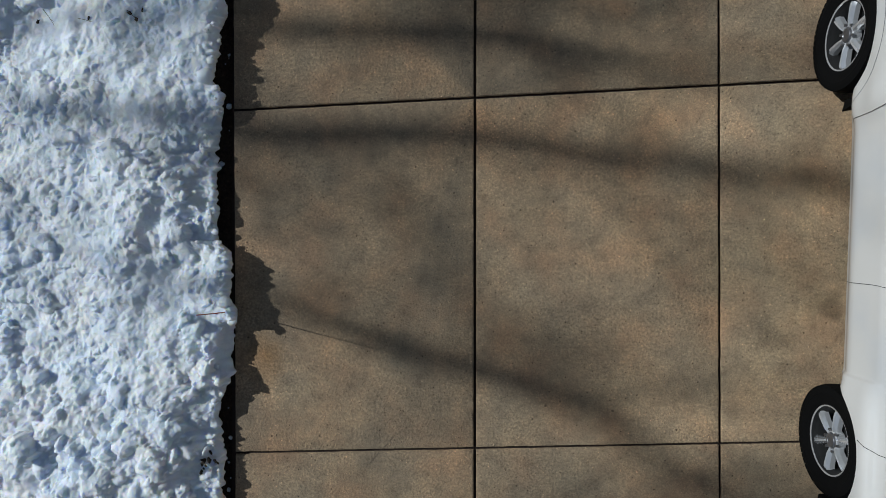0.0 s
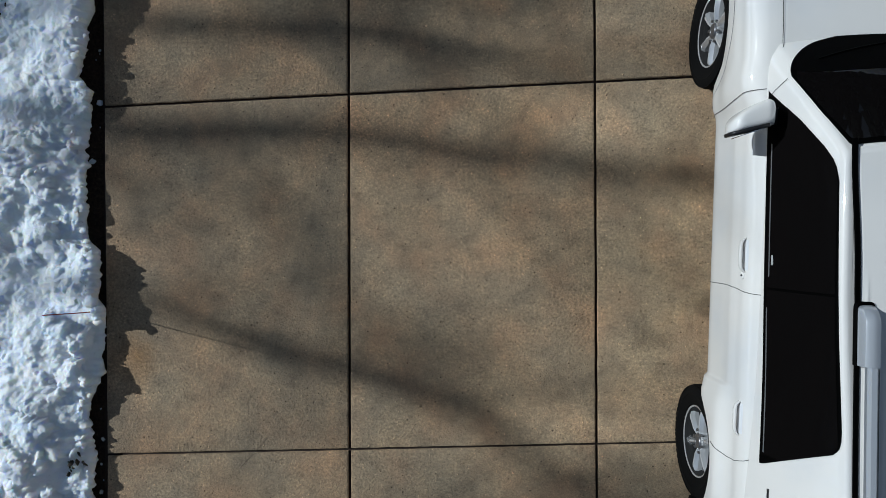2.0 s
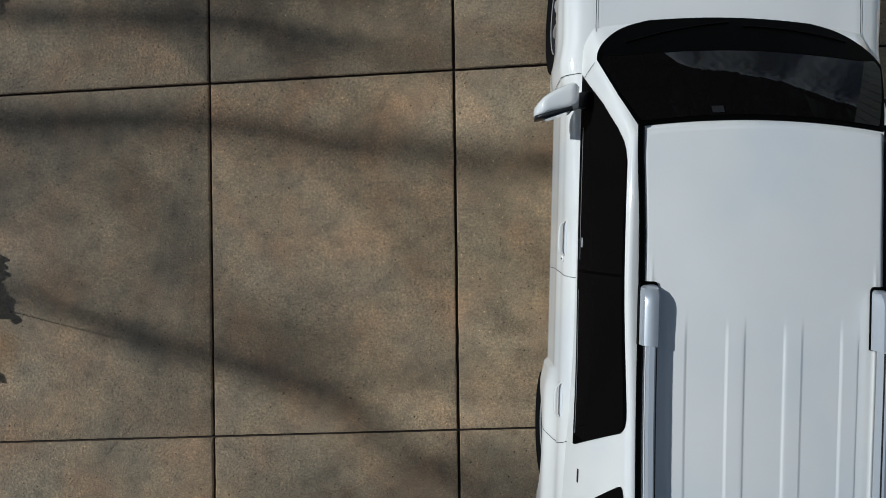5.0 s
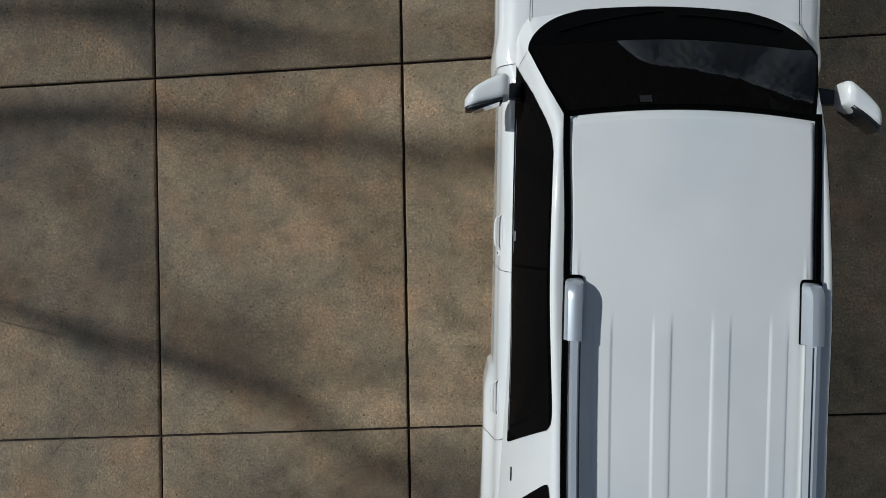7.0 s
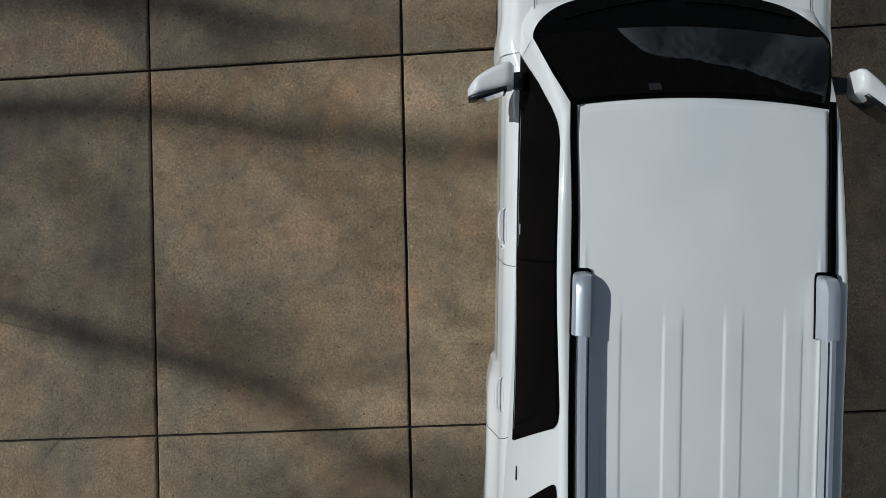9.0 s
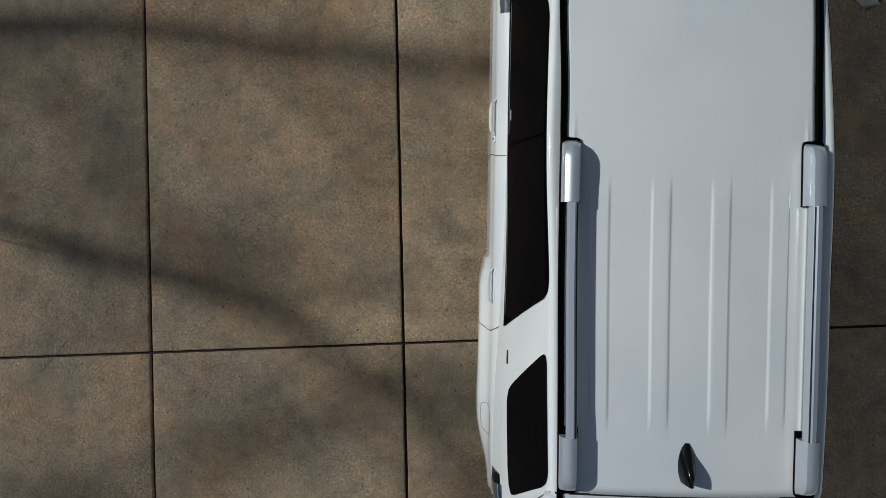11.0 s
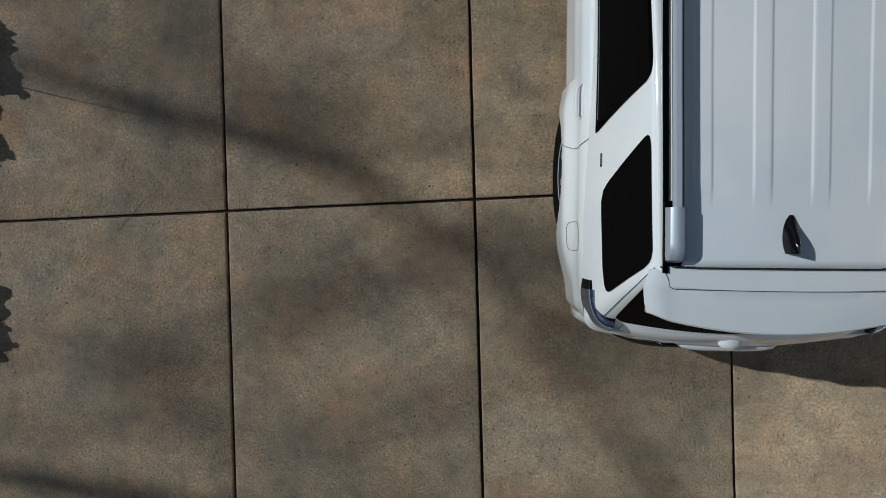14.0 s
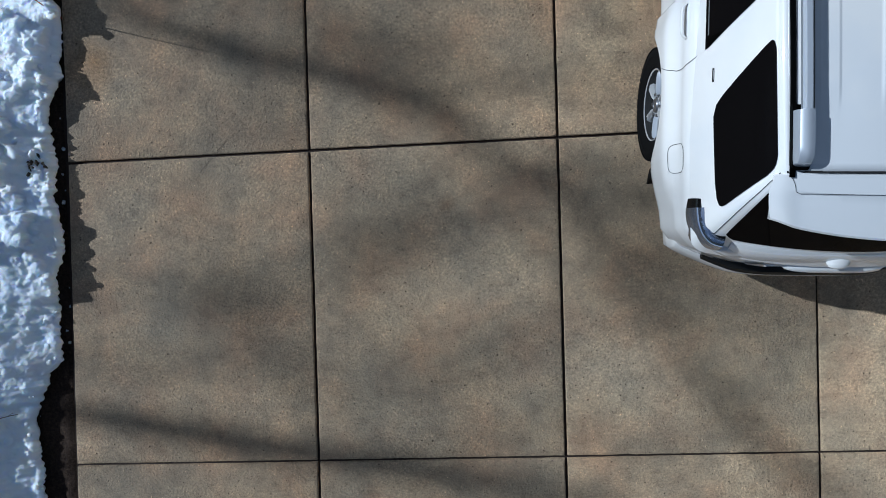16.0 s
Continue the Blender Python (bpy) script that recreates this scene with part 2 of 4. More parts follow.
def box(x0, x1, y0, y1, z0, z1):
    v = [(x, y, z) for z in (z0, z1) for y in (y0, y1) for x in (x0, x1)]
    return v, [(0, 2, 3, 1), (4, 5, 7, 6), (0, 1, 5, 4), (2, 6, 7, 3), (0, 4, 6, 2), (1, 3, 7, 5)]


def tube(points, radii, sides=8):
    rings = []
    pts = [Vector(p) for p in points]
    for i, (p, r) in enumerate(zip(pts, radii)):
        way = (pts[min(i + 1, len(pts) - 1)] - pts[max(i - 1, 0)]).normalized()
        q = way.to_track_quat("Z", "Y")
        rings.append([p + q @ Vector((r * math.cos(a), r * math.sin(a), 0)) for a in (2 * math.pi * k / sides for k in range(sides))])
    return loft(rings)


def interp(x, table):
    return float(np.interp(x, [a for a, _ in table], [b for _, b in table]))


def smooth01(x):
    x = min(max(x, 0.0), 1.0)
    return x * x * (3 - 2 * x)


# ---- ground and driveway ----
def col_x(i, y):
    lines = [
        lambda y: interp(-y, [(-6, -1.80), (0.06, -1.846), (2.7, -1.868), (5.0, -1.916), (9, -2.01)]),
        lambda y: 0.008 * y - 0.0,
        lambda y: 1.835 + 0.0 * y,
        lambda y: 3.70 - 0.004 * y,
        lambda y: 5.56 - 0.004 * y,
        lambda y: 7.42 - 0.004 * y,
    ]
    return lines[i](y)


def row_y(j, x):
    return [(5.20, 0.04), (2.62, 0.04), (0.0, 0.0395), (-2.667, 0.0172), (-5.021, -0.006), (-7.40, -0.006), (-9.8, -0.006)][j][0] + [0.04, 0.04, 0.0395, 0.0172, -0.006, -0.006, -0.006][j] * x


def corner(i, j):
    y = row_y(j, 1.8 * (i - 1))
    for _ in range(3):
        x = col_x(i, y)
        y = row_y(j, x)
    return Vector((x, y, 0))


driveway = tagged(new("driveway"), "brown exposed-grain concrete driveway cut into large slabs", "driveway", kind="structure")


def slab(i, j):
    a, b, c, d = corner(i, j + 1), corner(i + 1, j + 1), corner(i + 1, j), corner(i, j)
    gap = 0.0105
    mid = (a + b + c + d) / 4
    def inset(p, g, z):
        q = p.copy()
        q.x += g if p.x < mid.x else -g
        q.y += g if p.y < mid.y else -g
        q.z = z
        return q
    def ring(g, z, n=44):
        cs = [inset(p, g, z) for p in (a, b, c, d)]
        out = []
        for k in range(4):
            p, q = cs[k], cs[(k + 1) % 4]
            for s in range(n):
                w = p.lerp(q, s / n)
                jit = 0.0016 * noise.noise(Vector((w.x * 9, w.y * 9, 3.0))) + 0.0022 * noise.noise(Vector((w.x * 33, w.y * 33, 8.0)))
                out.append(w + Vector((jit, jit, 0)))
        return out
    rings = [ring(gap, -0.10), ring(gap, -0.008), ring(gap + 0.004, -0.003), ring(gap + 0.011, 0.0)]
    v, f = loft(rings, caps=False)
    m = len(rings[0])
    f.append(tuple(3 * m + k for k in range(m)))
    return piece("slab", (v, f), CONCRETE, driveway, angle=60)


for i in range(5):
    for j in range(6):
        slab(i, j)
a, b, c, d = corner(0, 6), corner(5, 6), corner(5, 0), corner(0, 0)
piece("joint_bed", join(loft([[Vector((p.x + (0.02 if k in (0, 3) else -0.02), p.y, z)) for k, p in enumerate((a, b, c, d))] for z in (-0.10, -0.03)])), JOINT, driveway, smooth=False)

# ground sheet: soil under the snow edge, snow field out to the horizon
R = 900
ground = mesh_object("ground", [(-R, -R, -0.105), (R, -R, -0.105), (R, R, -0.105), (-R, R, -0.105)], [(0, 1, 2, 3)], SNOW, False)
tagged(ground, "snow-covered open ground around the driveway", "ground", kind="structure")
strip_rows = []
for k in range(240):
    y = -9.8 + k * 15.0 / 239
    row = []
    for s in range(24):
        x = col_x(0, y) - 0.004 - 0.5 * s / 23
        z = -0.03 + 0.02 * noise.noise(Vector((x * 9, y * 9, 0))) + 0.012 * noise.noise(Vector((x * 31, y * 31, 5))) - 0.02 * smooth01(1 - s / 3)
        row.append((x, y, z))
    strip_rows.append(row)
tagged(mesh_object("soil", *grid(strip_rows), SOIL), "strip of wet dark bare soil along the slab edge", "soil", kind="structure")

# snow bank, ragged along the driveway
EDGE = [(-9.0, -2.1), (-5.2, -2.07), (-4.85, -2.09), (-4.67, -2.12), (-4.46, -2.05), (-4.29, -1.98), (-4.2, -1.89), (-4.0, -1.90), (-3.49, -1.88), (-3.4, -1.82), (-3.19, -1.83), (-3.03, -1.87), (-2.69, -1.86), (-2.36, -1.90), (-2.26, -1.89), (-2.07, -1.80), (-1.78, -1.79), (-1.59, -1.77), (-1.50, -1.82), (-1.15, -1.80), (-1.07, -1.90), (-0.57, -1.90), (-0.40, -1.89), (-0.19, -1.86), (0.02, -1.84), (0.14, -1.95), (0.26, -1.90), (0.68, -1.82), (5.5, -1.85)]
TOPS = [(-9.0, 0.1), (-4.3, 0.07), (-3.75, 0.06), (-3.68, 0.15), (-3.55, 0.24), (-3.45, 0.15), (-3.1, 0.13), (-2.85, 0.15), (-2.75, 0.09), (-2.6, 0.08), (-2.25, 0.16), (-2.05, 0.15), (-1.95, 0.07), (-1.72, 0.08), (-1.64, 0.27), (-1.55, 0.25), (-1.35, 0.22), (-1.25, 0.25), (-1.13, 0.18), (-1.06, 0.10), (-0.92, 0.13), (-0.72, 0.15), (-0.58, 0.12), (-0.50, 0.07), (-0.18, 0.07), (-0.08, 0.17), (0.1, 0.22), (0.3, 0.22), (0.55, 0.22), (0.75, 0.29), (1.5, 0.30), (5.5, 0.2)]


def edge_top(y):
    """Height of the bank along its edge."""
    return (0.80 * interp(y, TOPS) + 0.008) * (1 + 0.25 * noise.noise(Vector((3, y * 11, 0))) + 0.22 * noise.noise(Vector((7, y * 27, 3))) + 0.06 * noise.noise(Vector((1, y * 60, 5))))


def edge_x(y):
    """The bank's upper edge, which hangs a little over the soil."""
    wob = 0.026 * noise.noise(Vector((0, y * 9, 0))) + 0.024 * noise.noise(Vector((2, y * 26, 0))) + 0.008 * noise.noise(Vector((4, y * 60, 0)))
    return interp(y, EDGE) - 0.085 + wob + interp(y, [(-2.9, 0.22), (-2.2, 0.33)]) * edge_top(y)


def lattice(x, y, seed):
    """Smooth random values from -1 to 1 over arrays of places, one unit to a cell."""
    x0, y0 = np.floor(x), np.floor(y)
    fx, fy = x - x0, y - y0
    fx, fy = fx * fx * (3 - 2 * fx), fy * fy * (3 - 2 * fy)
    def value(a, b):
        h = np.sin(a * 127.1 + b * 311.7 + seed * 74.7) * 43758.5453
        return (h - np.floor(h)) * 2 - 1
    low = value(x0, y0) * (1 - fx) + value(x0 + 1, y0) * fx
    high = value(x0, y0 + 1) * (1 - fx) + value(x0 + 1, y0 + 1) * fx
    return low * (1 - fy) + high * fy


def layers(x, y, scale, seed, octaves=4, fall=0.5):
    return sum(fall ** k * lattice(x * scale * 2.03 ** k + 17 * k, y * scale * 2.03 ** k, seed + k) for k in range(octaves))


BANK_X, BANK_Y0, BANK_Y1, BANK_NX, BANK_NY = -3.75, -5.9, 1.6, 290, 960
ys = np.linspace(BANK_Y0, BANK_Y1, BANK_NY)
EDGES = np.array([edge_x(y) for y in ys])
tops = np.array([edge_top(y) for y in ys])
spread = np.exp(-(np.arange(-60, 61) / 26.0) ** 2)
calm = np.convolve(np.pad(tops, 60, mode="edge"), spread / spread.sum(), mode="valid")
gx = BANK_X + (EDGES - 0.0005 - BANK_X)[:, None] * np.linspace(0, 1, BANK_NX)[None, :]
gy = np.repeat(ys[:, None], BANK_NX, 1)
inside = EDGES[:, None] - gx


def ease(a):
    a = np.clip(a, 0, 1)
    return a * a * (3 - 2 * a)


rim = np.exp(-(inside / 0.07) ** 2)
far = ease(inside / 0.5)
gz = (calm[:, None] * (1 - rim) + tops[:, None] * rim) * (1 - far) + (0.22 - 0.10 * ease((inside - 0.45) / 0.9)) * far
gz += far * 0.075 * layers(gx, gy, 1.5, 7, 2) + 0.035 * (1 - rim) * layers(gx, gy, 3.3, 3, 3)
gz += 0.12 * ease((-1.9 - gy) / 0.6) * ease((inside + 0.12) / 1.2) * ease((2.0 - inside) / 0.6)
gz += 0.013 * (1 - 0.6 * rim) * layers(gx, gy, 11, 11, 4, 0.6)
wx = gx + 0.022 * layers(gx, gy, 10, 21, 3, 0.55)
wy = gy + 0.022 * layers(gx, gy, 10, 31, 3, 0.55)
wx += 0.011 * layers(gx, gy, 34, 71, 3, 0.6)
wy += 0.011 * layers(gx, gy, 34, 81, 3, 0.6)
heaps = random.Random(41)
for count, r0, r1, lift in ((260, 0.05, 0.13, 0.48), (1100, 0.026, 0.055, 0.60), (3400, 0.013, 0.028, 0.62), (3400, 0.007, 0.014, 0.7)):
    for n in range(count):
        cy = heaps.uniform(BANK_Y0, BANK_Y1)
        row = int((cy - BANK_Y0) / (BANK_Y1 - BANK_Y0) * (BANK_NY - 1))
        cx = heaps.uniform(BANK_X, EDGES[row])
        crowd = 0.55 + 0.95 * float(layers(np.array(cx), np.array(cy), 2.1, 51, 2))
        r = heaps.uniform(r0, r1)
        long, turn, keep = heaps.uniform(0.7, 1.25), heaps.uniform(0, 3.14), heaps.random()
        if keep > crowd + (0.25 if r < 0.036 else 0) or EDGES[row] - cx < 0.4 * r + (0.03 + 0.8 * r if r > 0.03 else 0):
            continue
        if r < 0.03 and heaps.random() < (0.0 if cy > -2.4 else 0.7):
            continue
        reach = 1.7 * r + 0.03
        dy, dx = (BANK_Y1 - BANK_Y0) / BANK_NY, (EDGES[row] - BANK_X) / BANK_NX
        i0, i1 = max(0, row - int(reach / dy)), min(BANK_NY, row + int(reach / dy) + 1)
        col = int((cx - BANK_X) / dx)
        j0, j1 = max(0, col - int(reach / dx) - 8), min(BANK_NX, col + int(reach / dx) + 9)
        ux, uy = wx[i0:i1, j0:j1] - cx, wy[i0:i1, j0:j1] - cy
        c_, s_ = math.cos(turn), math.sin(turn)
        q = ((c_ * ux + s_ * uy) / (r * long)) ** 2 + ((c_ * uy - s_ * ux) / (r / long)) ** 2
        foot = gz[min(row, BANK_NY - 1), min(col, BANK_NX - 1)] - 0.42 * r * lift
        tilt = heaps.uniform(-0.25, 0.25) * ux + heaps.uniform(-0.25, 0.25) * uy
        dome = np.where(q < 1, foot + tilt + 1.15 * r * lift * np.sqrt(np.clip(1 - q ** 1.4, 0, 1)), -1)
        gz[i0:i1, j0:j1] = np.maximum(gz[i0:i1, j0:j1], dome)
gz += 0.0020 * layers(gx, gy, 42, 61, 3, 0.6)
gz -= 0.025 * np.clip(1 - inside / 0.03, 0, 1) ** 2


def snow_height(x, y):
    """Height of the bank, or below the soil beside it."""
    v_ = (y - BANK_Y0) / (BANK_Y1 - BANK_Y0) * (BANK_NY - 1)
    row = min(max(int(v_), 0), BANK_NY - 1)
    if x > EDGES[row]:
        return -0.13
    col = int((x - BANK_X) / (EDGES[row] - BANK_X) * (BANK_NX - 1))
    return float(gz[row, min(max(col, 0), BANK_NX - 1)])


def snow_patch():
    rows = []
    for b_ in range(BANK_NY):
        e, y = EDGES[b_], float(ys[b_])
        row = [(float(gx[b_, k]), y, float(gz[b_, k])) for k in range(BANK_NX)]
        z = row[-1][2]
        row += [(e + 0.004, y, z - 0.010), (e - 0.006, y, z * 0.65 - 0.02), (e - 0.03 - 0.2 * max(z, 0), y, z * 0.3 - 0.03), (e - 0.06 - 0.35 * max(z, 0), y, -0.09)]
        rows.append(row)
    return grid(rows)


bank = mesh_object("snow_bank", *snow_patch(), SNOW, True, 180)
tagged(bank, "lumpy bank of white old snow beside the driveway", "snow", kind="stuff")


def field_height(x, y):
    """Open snow beyond the bank; an unseen heap across the driveway head is added for reflection."""
    h = 0.20 + 0.08 * noise.noise(Vector((x * 0.6, y * 0.6, 3))) + 0.04 * noise.noise(Vector((x * 2.5, y * 2.5, 5)))
    heap = math.exp(-((y - 6.8 - 0.5 * noise.noise(Vector((x * 0.5, 1, 0)))) / 1.1) ** 2) * smooth01((x - 3.0) / 2.2) * smooth01((12.5 - x) / 2)
    h += heap * (2.15 + 0.10 * noise.noise(Vector((x * 0.9, y * 0.9, 2))) + 0.05 * noise.fractal(Vector((x * 7, y * 7, 2)), 0.6, 2.0, 4))
    return h


def field_patch(x0, x1, nx, y0, y1, ny):
    xs_ = [x0 + (x1 - x0) * k / (nx - 1) for k in range(nx)]
    ys_ = [y0 + (y1 - y0) * k / (ny - 1) for k in range(ny)]
    inner = [[(x, y, field_height(x, y)) for x in xs_] for y in ys_]
    v, f = grid(inner)
    skirt = [[(x, y, z) for z in (field_height(x, y), -0.11)] for x, y in [(x, ys_[0]) for x in xs_] + [(xs_[-1], y) for y in ys_] + [(x, ys_[-1]) for x in reversed(xs_)] + [(xs_[0], y) for y in reversed(ys_)]]
    return join((v, f), grid(skirt))


field = join(field_patch(-34, -3.73, 90, -30, 30, 120), field_patch(-3.73, -1.95, 20, 1.58, 30, 120), field_patch(-3.73, -2.1, 20, -30, -5.88, 90), field_patch(-1.95, 13, 220, 5.35, 9.5, 110), field_patch(-1.95, 13, 30, 9.5, 30, 30), field_patch(7.6, 30, 60, -30, 5.35, 80), field_patch(13, 30, 40, 5.35, 30, 50), field_patch(-2.1, 7.6, 40, -30, -9.95, 50))
tagged(mesh_object("snow_field", *field, SNOW, True, 180), "deep white snow with an unseen heap at the driveway head, added for windscreen reflection", "snow", kind="stuff")
# ---- car ----
car = tagged(new("car"), "white four-door sport utility car with roof rails, parked on the slabs", "car")
car.matrix_world = pose(3.3417, -1.1505, 0, 0, 0, -2.2)
AXLES, WHEEL_R = (1.435, -1.375), 0.39


def roof_z(y):
    return 1.812 - 0.122 * ((y + 1.95) / 2.45) ** 2


def belt_z(y):
    return interp(y, [(-2.35, 1.285), (-1.2, 1.262), (0.85, 1.185), (1.3, 1.165)])


def belt_x(y):
    return 0.820 - 0.010 * (y / 1.2) ** 2 + 0.034 * smooth01((-0.6 - y) / 1.3)


def top_x(y):
    return 0.680 - 0.028 * ((y + 0.8) / 1.25) ** 2 - 0.028 * smooth01((-0.2 - y) / 0.9)


def settle(geo):
    """The roof and its rails draw in a little from the windscreen towards the rear."""
    return [(p[0] * (1 - 0.030 * smooth01((-0.3 - p[1]) / 1.7) + 0.018 * smooth01((p[1] + 0.1) / 0.5)) - 0.016 * smooth01((0.2 - p[1]) / 1.4), p[1], p[2]) for p in geo[0]], geo[1]


def side_point(y, h, out=0.0):
    z0, z1 = belt_z(y), roof_z(y) - 0.035
    x = belt_x(y) + (top_x(y) - belt_x(y)) * h + 0.05 * h * (1 - h)
    return Vector((-(x + out), y, z0 + (z1 - z0) * h + out * 0.3))


def front_y(x, h):
    return 1.235 - 0.710 * h + 0.07 * h * (1 - h) - (0.30 - 0.19 * h) * x * x


def front_point(x, h, out=0.0):
    z0, z1 = 1.165 + 0.05 * (x / 0.7) ** 2, roof_z(0.5) - 0.022 - 0.02 * (x / 0.6) ** 2
    return Vector((x, front_y(x, h) + out * 0.6, z0 + (z1 - z0) * h + out * 0.8))


def rear_y(x, h):
    return -2.345 + 0.33 * h + 0.14 * x * x


def rear_point(x, h, out=0.0):
    z0, z1 = 1.25, roof_z(-1.9) - 0.035
    return Vector((x, rear_y(x, h) - out * 0.85, z0 + (z1 - z0) * h + out * 0.5))


def cabin_ring(h):
    """Half outline from the front middle round one side to the rear middle, mirrored to a ring."""
    xf = 0.80 - 0.135 * h
    half = [front_point(-xf * s / 14, h) for s in range(14)]
    corner_f = half[-1]
    yf = front_y(xf, h) - 0.07
    start = side_point(yf, h)
    mid = Vector((start.x, front_y(xf, h) + 0.0, start.z))
    for s in range(1, 6):
        t = s / 6
        half.append(corner_f * (1 - t) ** 2 + mid * 2 * t * (1 - t) + start * t * t)
    xr = 0.76 - 0.11 * h
    yr = rear_y(xr, h) + 0.09
    for s in range(31):
        half.append(side_point(yf + (yr - yf) * s / 30, h))
    end, corner_r = half[-1], rear_point(-xr * 11 / 12, h)
    mid = Vector((end.x, rear_y(xr, h), (end.z + corner_r.z) / 2))
    for s in range(1, 6):
        t = s / 6
        half.append(end * (1 - t) ** 2 + mid * 2 * t * (1 - t) + corner_r * t * t)
    half += [rear_point(-xr * s / 12, h) for s in range(11, -1, -1)]
    return half + [Vector((-p.x, p.y, p.z)) for p in half[-2:0:-1]]


rings = [cabin_ring(h) for h in [-0.25] + [k / 14 for k in range(15)]]
top = rings[-1]
for inset, up in ((0.010, 0.008), (0.028, 0.012), (0.055, -0.004)):
    ring = []
    for p in top:
        dy = inset * (1 if p.y < -1.9 else -1 if p.y > 0.38 else 0)
        ring.append(p + Vector((-math.copysign(inset, p.x) if abs(p.x) > 0.3 else 0, dy, up)))
    rings.append(ring)
piece("cabin", loft(rings), PAINT, car, angle=50)


def panel(point, outline, rows=14, cols=16, out=0.004):
    """A patch on a surface point(u, h), filling a convex outline in (u, h)."""
    hs = [p[1] for p in outline]
    lo, hi = min(hs), max(hs)
    def span(h):
        us = []
        for (u0, h0), (u1, h1) in zip(outline, outline[1:] + outline[:1]):
            if (h0 - h) * (h1 - h) <= 0 and h0 != h1:
                us.append(u0 + (u1 - u0) * (h - h0) / (h1 - h0))
        return min(us), max(us)
    out_rows = []
    for r in range(rows + 1):
        h = lo + (hi - lo) * (0.5 - 0.5 * math.cos(math.pi * r / rows))
        h = min(max(h, lo + 1e-4), hi - 1e-4)
        u0, u1 = span(h)
        out_rows.append([point(u0 + (u1 - u0) * c / cols, h, out) for c in range(cols + 1)])
    return grid(out_rows)


def mirrored(geo):
    return [(-p[0], p[1], p[2]) for p in geo[0]], [tuple(reversed(f)) for f in geo[1]]


def both(name, geo, mat, parent, label="", depth=0.0, angle=35):
    """The same part on both sides of the car."""
    made = []
    for g in (geo, mirrored(geo)):
        ob = piece(name, g, mat, parent, label, angle=angle)
        if depth:
            thick(ob, depth, 0)
        made.append(ob)
    return made


def clip_outline(outline, lo, hi):
    """The part of a convex outline between two values of u."""
    def cut(pts, u, keep):
        res = []
        for p, q in zip(pts, pts[1:] + pts[:1]):
            if keep(p[0]):
                res.append(p)
            if (p[0] - u) * (q[0] - u) < 0:
                res.append((u, p[1] + (q[1] - p[1]) * (u - p[0]) / (q[0] - p[0])))
        return res
    return cut(cut(outline, lo, lambda v: v >= lo), hi, lambda v: v <= hi)


DOOR_GLASS = [(0.86, 0.0), (0.845, 0.03), (0.66, 0.485), (0.50, 0.79), (0.41, 0.92), (0.31, 0.965), (0.20, 0.975), (-0.92, 0.985), (-0.99, 0.975), (-1.035, 0.91), (-1.225, 0.06), (-1.23, 0.0)]
QUARTER = [(-1.36, 0.95), (-1.315, 0.94), (-1.298, 0.915), (-1.31, 0.86), (-1.51, 0.29), (-1.55, 0.205), (-1.61, 0.165), (-1.98, 0.185), (-2.06, 0.21), (-2.095, 0.25), (-2.09, 0.31), (-1.945, 0.85), (-1.91, 0.925), (-1.86, 0.95)]
corner_w = [(0.56 + 0.211 * math.sin(radians(a_)), 0.288 * (1 - math.cos(radians(a_)))) for a_ in range(0, 91, 6)]
half_w = corner_w + [(0.732, 0.493), (0.691, 0.69), (0.646, 0.86), (0.616, 0.97), (0.605, 0.985)]
WINDSCREEN = half_w + [(-u, h) for u, h in reversed(half_w)]
BACKLIGHT = [(-0.715, 0.11), (-0.70, 0.07), (-0.66, 0.045), (0.66, 0.045), (0.70, 0.07), (0.715, 0.11), (0.635, 0.9), (-0.635, 0.9)]
INNER = [(u, min(max(h, 0.055), 0.95)) for u, h in DOOR_GLASS]

both("window_surround", panel(side_point, DOOR_GLASS, 20, out=0.003), MATTE_BLACK, car, "black window surround")
both("quarter_window", panel(side_point, QUARTER, 20, out=0.004), SIDE_GLASS, car, "dark tinted glass")
both("front_window", panel(side_point, clip_outline(INNER, -0.248, 0.74), 20, out=0.006), SIDE_GLASS, car, "dark glass")
both("rear_window", panel(side_point, clip_outline(INNER, -1.17, -0.262), 20, out=0.006), SIDE_GLASS, car, "dark tinted glass")
both("window_channel", grid([[side_point(y, h, 0.009) for h in (0.088, 0.104)] for y in [0.55 - 0.74 * k / 8 for k in range(9)]]), CHANNEL, car, "thin bright strip along the glass")
both("window_channel", grid([[side_point(y, h, 0.009) for h in (0.060, 0.076)] for y in [-0.36 - 0.80 * k / 8 for k in range(9)]]), CHANNEL, car, "thin bright strip along the glass")
piece("door_label", grid([[side_point(-0.122 + 0.0135 * k, h, 0.0085) for h in (0.128, 0.158)] for k in range(5)]), LABEL, car, "small pale label inside the front window")
piece("windscreen_surround", panel(front_point, WINDSCREEN, 44, 28, 0.003), MATTE_BLACK, car, "black windscreen surround")
piece("windscreen", panel(front_point, [(u * 0.975, 0.10 + 0.86 * h) for u, h in WINDSCREEN], 20, 28, 0.006), GLASS, car, "dark windscreen glass")
# reaches up the glass: the dark reflection there is painted as a black panel
half_c = [(u * 0.985, 0.006 + h) for u, h in corner_w if h < 0.24] + [(0.72, 0.27), (0.66, 0.315), (0.56, 0.35), (0.4, 0.385), (0.2, 0.407), (0.0, 0.412)]
piece("cowl_and_reflection", panel(front_point, half_c + [(-u, h) for u, h in reversed(half_c)][1:], 30, 28, 0.0075), MATTE_BLACK, car, "black plastic base with the dark windscreen reflection painted in")
